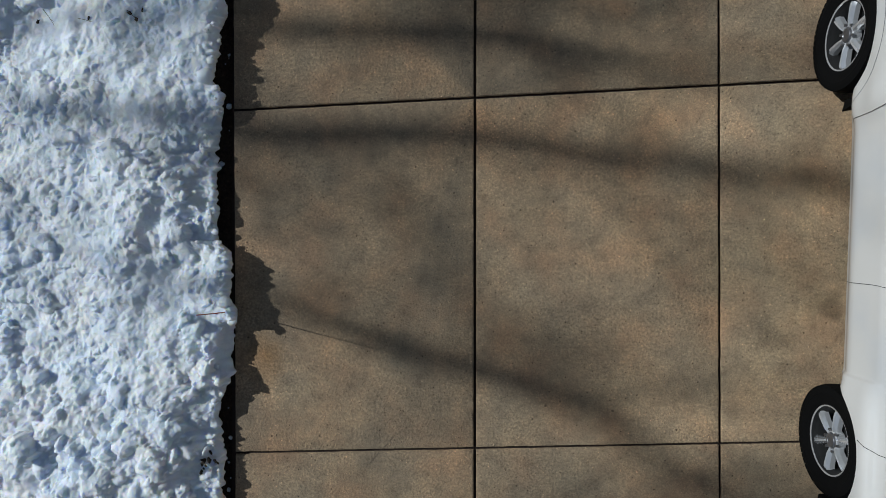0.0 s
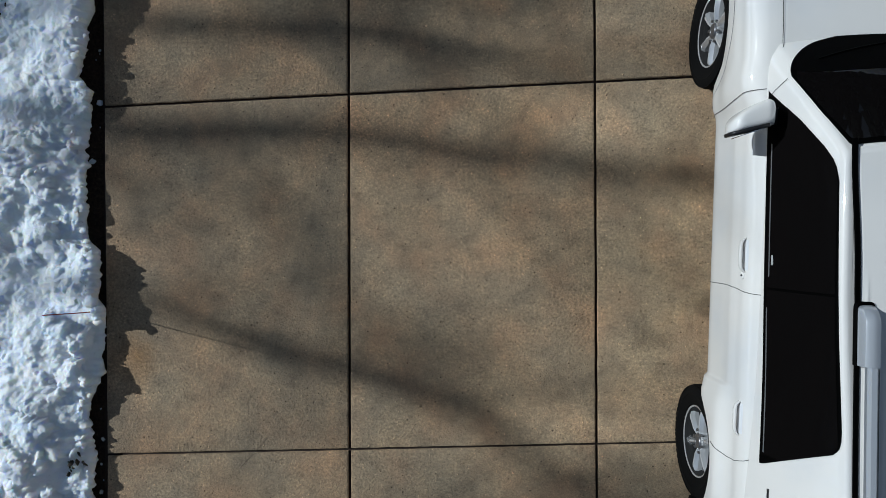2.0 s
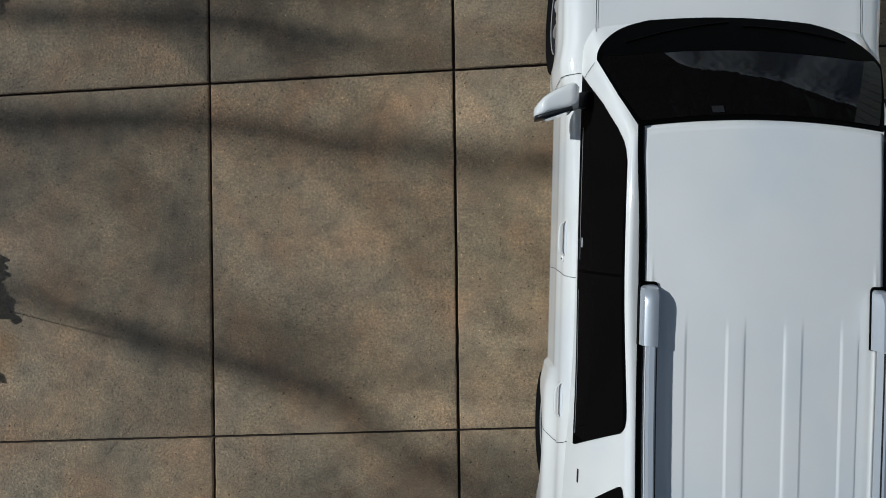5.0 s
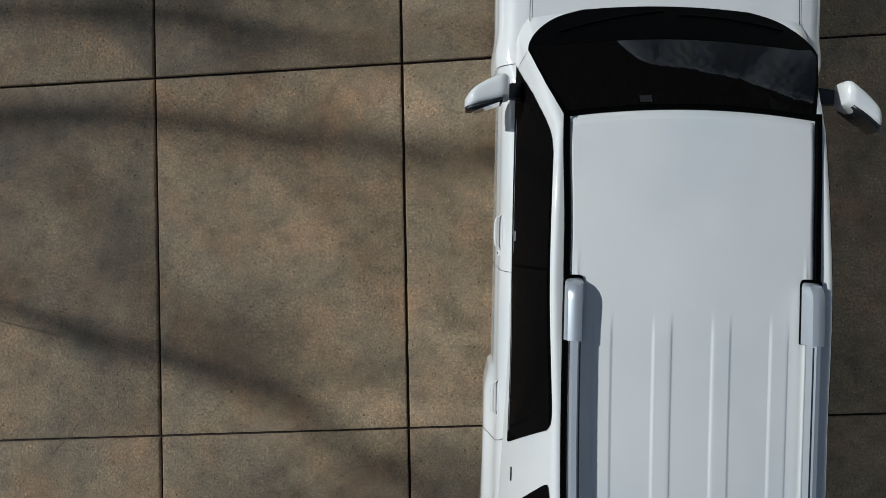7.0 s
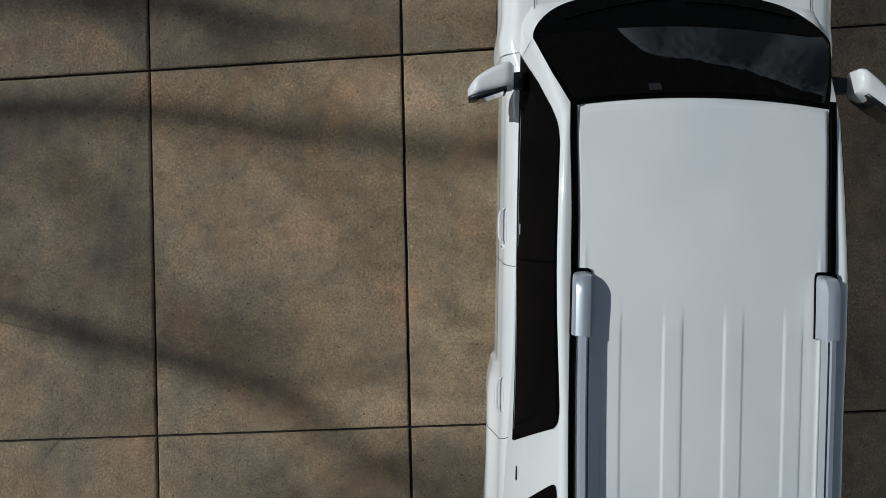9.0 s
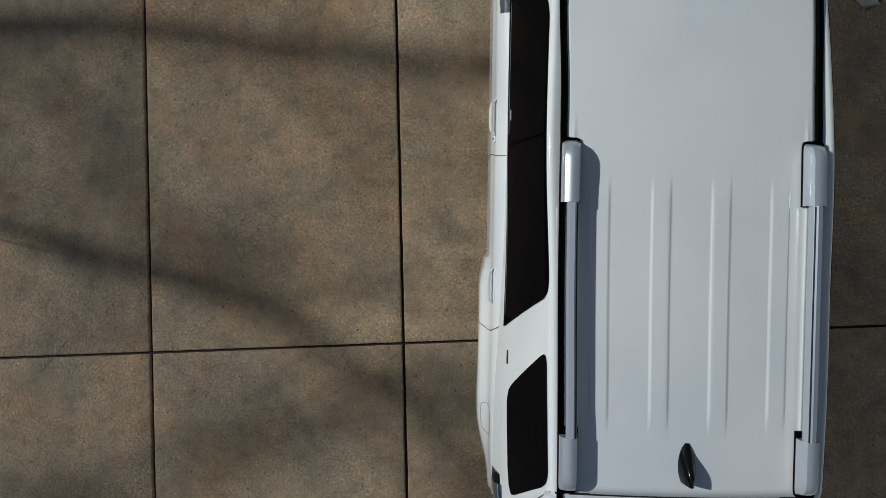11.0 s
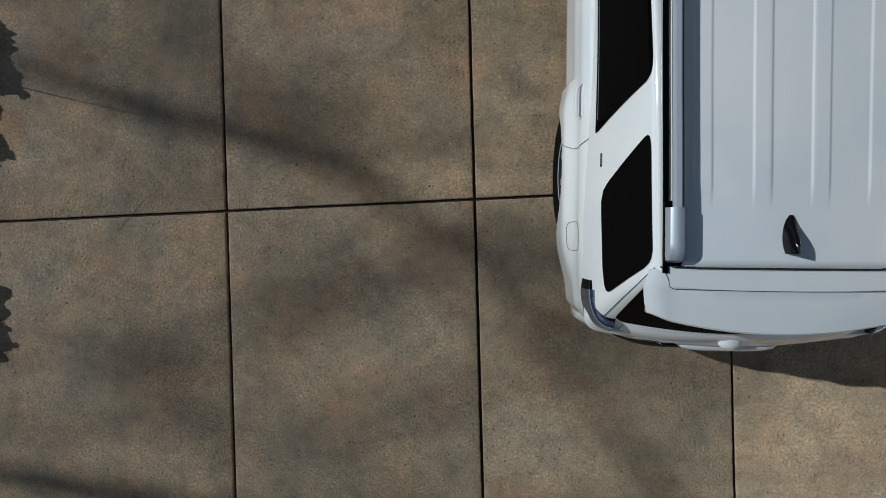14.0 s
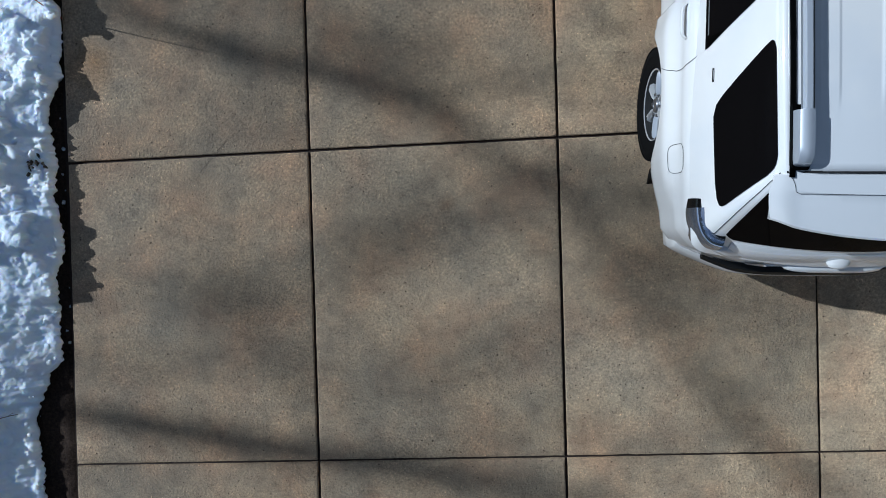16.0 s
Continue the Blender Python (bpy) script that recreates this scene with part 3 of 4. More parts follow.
piece("rear_windscreen", panel(rear_point, BACKLIGHT, 12, 24), SIDE_GLASS, car, "dark rear glass")
piece("toll_tag", panel(front_point, [(-0.245, 0.885), (-0.185, 0.885), (-0.185, 0.935), (-0.245, 0.935)], 3, 3, 0.012), BLACK, car, "small dark tag behind the glass")


def wiper(u0, u1, h0, h1):
    pts = [front_point(u0 + (u1 - u0) * k / 8, h0 + (h1 - h0) * (k / 8) ** 0.8, 0.010) for k in range(9)]
    return tube(pts, [0.005] * 9, 6)


piece("wiper", wiper(-0.02, -0.60, 0.13, 0.20), MATTE_BLACK, car, "black wiper arm")
piece("wiper", wiper(0.62, 0.05, 0.13, 0.17), MATTE_BLACK, car, "black wiper arm")

# roof panel with raised ribs
RIBS = (-0.421, -0.139, 0.140, 0.420)
xs = sorted(set([round(-0.583 + 1.166 * k / 60, 4) for k in range(61)] + [round(r + d_, 4) for r in RIBS for d_ in (-0.052, -0.047, -0.042, -0.034, 0.034, 0.042, 0.047, 0.052)] + [round(s * (0.548 + d_), 4) for s in (-1, 1) for d_ in (-0.012, -0.006, 0.0, 0.006, 0.012)]))
rows = []
for k in range(61):
    t = k / 60
    row = []
    for x in xs:
        y = -1.936 + (0.527 - 0.042 * (x / 0.58) ** 2 + 1.936) * t
        z = roof_z(y) - 0.028 * (x / 0.583) ** 2
        on = smooth01((-0.45 - y) / 0.10) * smooth01((y + 1.65) / 0.12)
        rib = max(smooth01((0.049 - abs(x - r)) / 0.012) for r in RIBS)
        lip = smooth01((0.012 - abs(abs(x) - 0.548)) / 0.010) * smooth01((-0.10 - y) / 0.3)
        row.append((x, y, z + 0.0048 * on * rib + 0.005 * lip))
    rows.append(row)
thick(piece("roof", settle(grid(rows)), PAINT, car, "white ribbed roof panel", angle=60), 0.02)
ditch = []
for k in range(31):
    y = 0.525 - 2.49 * k / 30
    z = roof_z(y) - 0.020 + 0.006 * smooth01((y - 0.40) / 0.08)
    w_ = 0.604 if y > -0.3 else 0.602
    ditch.append([(-w_ - 0.010, y, z), (-w_ - 0.007, y, z + 0.004), (-0.590, y, z + 0.004), (-0.583, y, z - 0.004)])
for strip in (grid(ditch), mirrored(grid(ditch))):
    thick(piece("roof_seam", settle(strip), MATTE_BLACK, car, "black roof seam strip"), 0.004, 0)


# lower body
def body_w(y):
    return interp(y, [(-2.42, 0.40), (-2.41, 0.52), (-2.388, 0.61), (-2.36, 0.69), (-2.32, 0.785), (-2.22, 0.875), (-2.0, 0.892), (-1.7, 0.898), (-0.8, 0.893), (0.8, 0.897), (1.5, 0.905), (1.9, 0.88), (2.1, 0.82), (2.25, 0.70), (2.33, 0.5)])


def flare(y):
    full = max(smooth01((0.66 - abs(y - AXLES[0])) / 0.10), (0.45 * smooth01((-0.85 - y) / 0.03) + 0.55 * smooth01((-0.85 - y) / 0.2)) * smooth01((y + 2.15) / 0.35) if y < -0.8 else 0)
    crown = smooth01((0.50 - abs(y - AXLES[0])) / 0.16)
    return full * (1 - 0.75 * crown) * (1.75 if y < 0 else 1.0)


def sill(y):
    z = 0.47
    for yc in AXLES:
        q = 0.47 ** 2 - (y - yc) ** 2
        if q > 0:
            z = max(z, WHEEL_R + math.sqrt(q))
    return z


def deck_z(y):
    if y < -2.33:
        return interp(y, [(-2.42, 1.0), (-2.39, 1.10), (-2.36, 1.17), (-2.33, 1.205)])
    return min(1.205, belt_z(y) - 0.01) if y < 0.95 else interp(y, [(0.95, 1.173), (1.2, 1.172), (1.9, 1.12), (2.15, 1.07), (2.33, 0.93)])


def body_x(y, z):
    """Half width of the body side at a height up to the shoulder."""
    w = body_w(y)
    top_z = min(deck_z(y), 1.20)
    bx = min(belt_x(min(y, 1.0)), w - 0.03)
    if z <= 1.06:
        x = w - 0.075 * smooth01((0.66 - z) / 0.22) - 0.012 * smooth01((z - 0.85) / 0.2)
        hi_f = smooth01((y - 0.70) / 0.2)
        x += 0.010 * math.exp(-((z - 0.97) / 0.05) ** 2) * (1 - flare(y))
        return x + 0.028 * flare(y) * smooth01((z - 0.35) / 0.3) * (1 - smooth01((z - 0.90 - 0.12 * hi_f) / 0.16)) + 0.02 * hi_f * smooth01((z - 0.7) / 0.2)
    t = min(1.0, (z - 1.06) / (top_z - 1.06))
    w0 = body_x(y, 1.06)
    return w0 + (bx - w0) * t ** (2 + 0.4 * smooth01((y - 0.70) / 0.2))


def body_point(y, z, out=0.0):
    return Vector((-body_x(y, z) - out, y, z + out * 0.2))


def body_section(y):
    zb, deck = sill(y), deck_z(y)
    hi = min(deck, 1.20)
    pts = [body_point(y, zb + (1.06 - zb) * s / 14) for s in range(15)]
    pts += [body_point(y, 1.06 + (hi - 1.06) * s / 6) for s in range(1, 7)]
    bx = -pts[-1].x
    for s in range(1, 9):
        t = s / 8
        if y > 1.1:
            z = hi + (deck - hi + 0.035 * (1 - (1 - t) ** 2)) * min(1, t * 2.5)
        else:
            z = hi
        pts.append(Vector((-bx * (1 - t), y, z)))
    return pts


stations = sorted(set([-2.416, -2.41, -2.402, -2.395, -2.388, -2.38, -2.37, -2.36, -2.35, -2.34, -2.33] + [round(-2.42 + 4.75 * k / 90, 4) for k in range(91)] + [-0.845, -0.852, -0.86, -0.868, -0.876, -0.884] + [round(c + s * d_, 4) for c in AXLES for s in (-1, 1) for d_ in (0.47, 0.4695, 0.465, 0.455, 0.44, 0.42)]))
half = grid([body_section(y) for y in stations])
piece("body", join(half, mirrored(half)), PAINT, car, angle=40)
piece("underbody", join(box(-0.66, 0.66, -2.30, 2.20, 0.30, 1.0), box(-0.76, 0.76, -0.9, 0.9, 0.48, 0.9)), DARK, car, smooth=False)
for s in (1, -1):
    sec = body_section(stations[-1 if s > 0 else 0])
    ring_a = sec + [Vector((-p.x, p.y, p.z)) for p in reversed(sec[:-1])]
    ring_b = [Vector((p.x * 0.97, p.y + 0.012 * s, p.z)) for p in ring_a]
    piece("end_panel", loft([ring_a, ring_b]), PAINT, car, smooth=False)


def seam(points, width=0.0035, out=0.003):
    """A dark gap line over the body: points are (surface, u, v)."""
    rows_ = []
    raw = [f(u, v, out) for f, u, v in points]
    for i, p in enumerate(raw):
        d_ = (raw[min(i + 1, len(raw) - 1)] - raw[max(i - 1, 0)]).normalized()
        n_ = Vector((-0.9, 0, 0.45)) if points[i][0] is not front_point else Vector((0, 0.5, 0.85))
        side_ = d_.cross(n_).normalized() * width / 2
        rows_.append([p - side_, p + side_])
    return grid(rows_)


def line(f, pts, n=10):
    out_ = []
    for (u0, v0), (u1, v1) in zip(pts, pts[1:]):
        out_ += [(f, u0 + (u1 - u0) * k / n, v0 + (v1 - v0) * k / n) for k in range(n)]
    return out_ + [(f, *pts[-1])]


both("door_gap", seam(line(body_point, [(-0.298, 1.198), (-0.296, 1.16), (-0.290, 1.11), (-0.280, 1.06), (-0.270, 1.0), (-0.263, 0.94), (-0.260, 0.86), (-0.262, 0.48)])), SEAM, car, "dark gap between the doors")
both("door_gap", seam(line(body_point, [(0.872, 1.172), (0.870, 1.15), (0.867, 1.12), (0.862, 1.09), (0.856, 1.06), (0.847, 1.02), (0.836, 0.96), (0.824, 0.85), (0.815, 0.5)])), SEAM, car, "dark door gap")
both("door_gap", seam(line(body_point, [(-1.235, 1.195), (-1.26, 1.15), (-1.285, 1.07), (-1.285, 1.0), (-1.26, 0.92), (-1.235, 0.86)])), SEAM, car, "dark door gap")
both("pillar_gap", seam(line(side_point, [(0.82, 0.02), (0.85, 0.10), (0.90, 0.29)]), 0.003, 0.003), SEAM, car)


def gate_corner(t, h, out=0.0):
    """The rounded rear corner of the cabin, t from the side to the rear."""
    xr = 0.76 - 0.11 * h
    end, corner_r = side_point(rear_y(xr, h) + 0.09, h), rear_point(-xr * 11 / 12, h)
    mid = Vector((end.x, rear_y(xr, h), (end.z + corner_r.z) / 2))
    return end * (1 - t) ** 2 + mid * 2 * t * (1 - t) + corner_r * t * t + Vector((-0.6, -0.5, 0.4)) * out


both("gate_gap", seam(line(gate_corner, [(0.60, 0.0), (0.58, 0.3), (0.52, 0.7), (0.42, 0.96)]), 0.004, 0.002), SEAM, car, "dark tailgate gap")
arch = [(body_point, AXLES[0] - 0.565 * math.cos(radians(a_)), 0.39 + 0.565 * math.sin(radians(a_))) for a_ in range(12, 169, 4)]
both("flare_gap", seam(arch, 0.003, 0.0025), TRIM, car, "thin grey line round the wheel arch flare")
hood = [Vector((-0.748 + 0.02 * max(0, k - 8) / 6, 1.06 + 0.08 * k, 0)) for k in range(15)]
for p in hood:
    p.z = deck_z(p.y) + 0.012 if p.y > 1.1 else 1.203
both("bonnet_gap", grid([[p + Vector((-0.002, 0, 0)), p + Vector((0.002, 0, 0))] for p in hood]), SEAM, car, "dark bonnet gap")


# handles, fuel flap, badge
def handle(y, lock=False):
    top_ = new("door_handle")
    top_.parent = car
    for side in (-1, 1):
        flip = mirrored if side > 0 else (lambda g: g)
        cup = [[body_point(y + dy, 1.095 + dz, 0.0025 if abs(dy) < 0.075 and abs(dz) < 0.03 else 0.001) for dz in (-0.032, -0.02, 0.0, 0.02, 0.032)] for dy in (-0.088, -0.07, -0.04, 0.0, 0.04, 0.07, 0.088)]
        # the recess is a thin patch; its shade is put into the greyer white
        piece("handle_cup", flip(grid(cup)), CUP, top_, "shaded white handle recess")
        grip = []
        for k in range(11):
            u = -1 + 2 * k / 10
            p = body_point(y + 0.10 * u, 1.10, 0.028 * math.sqrt(max(0.0, 1 - u ** 4)) + 0.002)
            r_ = 0.012 + 0.003 * (1 - u * u)
            grip.append([p + Vector((r_ * 0.7 * math.cos(a_), 0, r_ * math.sin(a_))) for a_ in (2 * math.pi * j / 10 for j in range(10))])
        piece("grip", flip(loft(grip)), PAINT, top_, "white door grip")
        if lock and side < 0:
            n_ = Vector((-0.9, 0, 0.45)).normalized()
            c_ = body_point(y - 0.118, 1.086, 0.002)
            plate = [[c_ + n_ * d_ + Vector((0, 0.022 * r_ * math.cos(a_), 0)) + Vector((0.45, 0, 0.9)) * 0.015 * r_ * math.sin(a_) for a_ in (2 * math.pi * j / 16 for j in range(16))] for r_, d_ in ((1.0, 0), (0.95, 0.006), (0.7, 0.009), (0.05, 0.0095))]
            piece("lock_plate", loft(plate), PAINT, top_, "white lock surround")
            piece("keyhole", tube([c_ + n_ * 0.006, c_ + n_ * 0.0115], [0.006, 0.006], 10), BLACK, top_, "dark keyhole", smooth=False)


handle(-0.075, True)
handle(-1.025)
flap = []
for k in range(25):
    a_ = 2 * math.pi * k / 24
    sy, sz = math.copysign(abs(math.cos(a_)) ** 0.5, math.cos(a_)), math.copysign(abs(math.sin(a_)) ** 0.5, math.sin(a_))
    flap.append((body_point, -1.80 + 0.085 * sy, 1.02 + 0.075 * sz))
piece("fuel_flap_gap", seam(flap, 0.003), SEAM, car, "thin gap round the fuel flap")
both("badge", grid([[side_point(-1.42 + 0.012 * k, h, 0.004) for h in (0.138, 0.162)] for k in range(7)]), BLACK, car, "small dark badge", 0.003)


# wheels
def lathe(profile, sides=40):
    """Rings of (radius, x) turned round the x axis."""
    return loft([[(x, r * math.cos(a), r * math.sin(a)) for a in (2 * math.pi * k / sides for k in range(sides))] for r, x in profile], caps=False)


def wheel(y, side):
    hub = new("wheel")
    hub.parent = car
    hub.location = (0.748 * side, y, WHEEL_R)
    if side > 0:
        hub.rotation_euler = (0, 0, math.pi)
    tread = [lathe([(0.235, 0.09), (0.30, 0.13), (0.35, 0.132), (0.374, 0.122), (0.386, 0.10), (0.386, -0.10), (0.374, -0.122), (0.35, -0.132), (0.32, -0.134), (0.315, -0.131), (0.28, -0.13), (0.25, -0.118), (0.24, -0.105)], 60)]
    for k in range(60):
        a = 2 * math.pi * k / 60
        for x0, x1, sh in ((-0.128, -0.07, 0.0), (-0.06, -0.005, 0.05), (0.005, 0.06, 0.0), (0.07, 0.128, 0.05)):
            r1, w_ = 0.3885, 0.044
            a0, a1 = a + sh, a + sh + w_ * 2
            ring_ = []
            for x in (x0, x1):
                r_o = r1 - (0.012 if abs(x) > 0.12 else 0)
                ring_.append([(x, r * math.cos(q), r * math.sin(q)) for r, q in ((0.37, a0), (r_o, a0), (r_o, a1), (0.37, a1))])
            tread.append(loft(ring_))
    piece("tyre", join(*tread), TYRE, hub, "black tyre", angle=30)
    piece("rim_barrel", lathe([(0.235, 0.09), (0.218, 0.085), (0.21, -0.06), (0.222, -0.085), (0.240, -0.106), (0.240, -0.110), (0.230, -0.108), (0.222, -0.085)], 48), DARK, hub, "dark rim barrel")
    rim = []
    for k in range(6):
        a = 2 * math.pi * (k + 0.25) / 6
        ring_ = []
        for r, w_, x0, x1 in ((0.040, 0.017, -0.088, -0.03), (0.10, 0.019, -0.104, -0.05), (0.18, 0.024, -0.106, -0.05), (0.212, 0.029, -0.102, -0.05), (0.230, 0.040, -0.090, -0.05)):
            cy, cz, ty, tz = r * math.cos(a), r * math.sin(a), -math.sin(a), math.cos(a)
            prof = ((x1, -1.15), (x0 + 0.024, -1.0), (x0 + 0.006, -0.52), (x0, -0.40), (x0 + 0.006, 0.0), (x0, 0.40), (x0 + 0.006, 0.52), (x0 + 0.024, 1.0), (x1, 1.15))
            ring_.append([(x_, cy + ty * w_ * f_, cz + tz * w_ * f_) for x_, f_ in prof])
        rim.append(loft(ring_))
    piece("rim", join(*rim), ALLOY, hub, "silver alloy rim", angle=14)
    piece("rim_lip", lathe([(0.226, -0.086), (0.232, -0.110), (0.242, -0.113), (0.244, -0.104)], 48), ALLOY, hub, "thin silver rim lip")
    piece("hub_plate", lathe([(0.070, -0.03), (0.068, -0.086), (0.058, -0.094), (0.054, -0.088)], 30), ALLOY, hub, "silver hub plate")
    piece("hub_cap", lathe([(0.056, -0.03), (0.054, -0.092), (0.046, -0.104), (0.030, -0.107), (0.026, -0.103), (0.001, -0.104)], 24), GUNMETAL, hub)
    for k in range(6):
        a = 2 * math.pi * (k + 0.75) / 6
        c_ = (-0.088, 0.075 * math.cos(a), 0.075 * math.sin(a))
        piece("wheel_nut", tube([c_, (-0.102, c_[1], c_[2])], [0.011, 0.010], 6), GUNMETAL, hub, smooth=False)
    piece("brake_disc", lathe([(0.001, -0.02), (0.17, -0.02), (0.17, 0.0), (0.001, 0.0)], 32), DARK, hub)
    return hub


for y in AXLES:
    for side in (-1, 1):
        wheel(y, side)
    for side in (-1, 1):
        w_, y_ = (0.846, y - 0.485) if y > 0 else (0.925, y - 0.51)
        wedge = [[(side * 0.70, y_, z), (side * (w_ - d_), y_ - 0.3 * d_, z), (side * (w_ - d_ - 0.02), y - 0.42, z), (side * 0.70, y - 0.42, z)] for z, d_ in ((0.26, 0.06), (0.42, 0.03), (0.55, 0.0), (0.64, 0.02))]
        ob = piece("mud_flap", loft(wedge), TYRE, car, "black mud flap", smooth=False)
        bevelled(ob, 0.006)


# roof rails
def rail(side):
    top_ = new("roof_rail")
    top_.parent = car
    x0 = -0.563
    def cap(y0, y1):
        rings_ = []
        n = 14
        for k in range(n + 1):
            t = k / n
            y = y0 + (y1 - y0) * t
            rise = min(t / 0.30, 1)
            h_ = 0.101 * (0.12 + 0.88 * math.sqrt(max(0.0, 1 - (1 - rise) ** 2)))
            wl = 0.046 * (0.72 + 0.28 * math.sqrt(min(1, t / 0.10)))
            wr = 0.044 * (0.85 + 0.15 * math.sqrt(min(1, t / 0.10)))
            z = roof_z(y) - 0.03
            rings_.append([(x0 - wl, y, z), (x0 - wl, y, z + h_ * 0.55), (x0 - wl * 0.78, y, z + h_ * 0.80), (x0 - wl * 0.25, y, z + h_ * 0.97), (x0 + wr * 0.15, y, z + h_), (x0 + wr * 0.62, y, z + h_ * 0.94), (x0 + wr * 0.95, y, z + h_ * 0.6), (x0 + wr, y, z)])
        return loft(rings_)
    flip = mirrored if side > 0 else (lambda g: g)
    for name, y0, y1 in (("front_cap", -0.285, -0.58), ("rear_cap", -1.922, -1.655)):
        piece(name, settle(flip(cap(y0, y1))), SILVER, top_, "silver rail end cap", angle=28)
        s_ = 1 if y0 > y1 else -1
        foot = []
        for back, w_ in ((-0.010, 0.55), (-0.007, 0.78), (0.0, 0.90), (0.015, 0.98), (0.04, 1.0), (0.15, 1.0), (0.298, 1.0)):
            y = y0 - back * s_
            foot.append([(x0 - 0.050 * w_, y, roof_z(y) - 0.03), (x0 - 0.050 * w_, y, roof_z(y) + 0.002), (x0 + 0.046 * w_, y, roof_z(y) - 0.010), (x0 + 0.046 * w_, y, roof_z(y) - 0.03)])
        piece("gasket", settle(flip(loft(foot))), MATTE_BLACK, top_, "black rubber gasket", smooth=False)
    bar = []
    for k in range(25):
        y = -0.56 - 1.13 * k / 24
        z = roof_z(y) - 0.02
        bar.append([(x0 - 0.016, y, z + 0.034), (x0 - 0.022, y, z + 0.064), (x0 - 0.012, y, z + 0.084), (x0 + 0.010, y, z + 0.090), (x0 + 0.026, y, z + 0.080), (x0 + 0.032, y, z + 0.054), (x0 + 0.028, y, z + 0.034)])
    piece("bar", settle(flip(loft(bar))), SILVER, top_, "silver rail bar", angle=28)
    groove = [[(x0 + dx, -0.585 - 1.08 * k / 12, roof_z(-0.585 - 1.08 * k / 12) - 0.02 + dz) for dx, dz in ((0.0185, 0.0866), (0.0245, 0.0828))] for k in range(13)]
    piece("rail_groove", settle(flip(grid(groove))), RUBBER, top_, "dark groove")


rail(-1)
rail(1)


# mirrors
def mirror(side):
    flip = mirrored if side > 0 else (lambda g: g)
    wide, sweep = (0.070, 0.07) if side > 0 else (0.045, 0.0)
    shell = []
    for k in range(21):
        t = k / 20
        x = -0.825 - (0.235 - sweep * 0.4) * t - wide
        tip = max(0.0, (t - 0.72) / 0.28)
        root = min(1.0, t / 0.18)
        front = 0.785 - (0.085 + sweep) * t - 0.05 * t ** 3 - 0.03 * (1 - root) ** 2
        back = 0.634 - (0.056 + sweep) * t
        close = math.sqrt(max(0.10, 1 - tip ** 2.4))
        zc, hz = 1.335, 0.088 * close * (0.65 + 0.35 * math.sqrt(root))
        yc, d_ = (front + back) / 2, max(0.02, (front - back) / 2 * (0.45 + 0.55 * close))
        yc -= ((front - back) / 2 - d_) * 0.4
        shell.append([(x, yc + d_ * math.copysign(abs(math.cos(a)) ** 0.6, math.cos(a)), zc + hz * math.copysign(abs(math.sin(a)) ** 0.5, math.sin(a))) for a in (2 * math.pi * j / 48 for j in range(48))])
    m = piece("mirror", flip(loft(shell)), PAINT, car, "white door mirror", angle=40)
    rim_ = [[(-0.862 - wide - (0.192 - sweep * 0.4) * t, 0.627 - (0.050 + sweep) * t, z) for z in (1.258 + 0.03 * t ** 4, 1.412 - 0.03 * t ** 4)] for t in (0, 0.25, 0.5, 0.75, 0.9, 1)]
    thick(piece("mirror_frame", flip(grid(rim_)), BLACK, m, "black mirror frame"), 0.02, 0)
    glass = [[(-0.874 - wide - 0.138 * t, 0.615 - (0.050 + sweep) * t, z) for z in (1.27 + 0.01 * t, 1.40 - 0.012 * t)] for t in (0, 0.5, 1)]
    thick(piece("mirror_glass", flip(grid(glass)), CHROME, m, smooth=False), 0.004, 0)
    foot = [[(-0.775, 0.755, 1.26), (-0.775, 0.66, 1.26), (-0.775, 0.66, 1.205), (-0.775, 0.755, 1.205)], [(-0.905 - wide, 0.715, 1.31), (-0.905 - wide, 0.65, 1.31), (-0.905 - wide, 0.65, 1.262), (-0.905 - wide, 0.715, 1.262)]]
    piece("mirror_foot", flip(loft(foot)), BLACK, m, "black mirror foot", smooth=False)


mirror(-1)
mirror(1)

# shark-fin antenna
fin = []
for k in range(13):
    t = k / 12
    y = -1.685 - 0.182 * t
    h_ = 0.012 + 0.074 * smooth01(t * 1.15)
    w_ = 0.043 * math.sqrt(max(0.03, 1 - ((t - 0.55) / 0.57) ** 2))
    z = roof_z(y) - 0.004
    fin.append([(-w_, y, z), (-w_ * 0.8, y, z + h_ * 0.4), (-w_ * 0.35, y, z + h_ * 0.9), (0, y, z + h_), (w_ * 0.35, y, z + h_ * 0.9), (w_ * 0.8, y, z + h_ * 0.4), (w_, y, z)])
piece("antenna", settle(loft(fin)), FIN, car, "black shark-fin antenna", angle=60)

# rear spoiler
sp = []
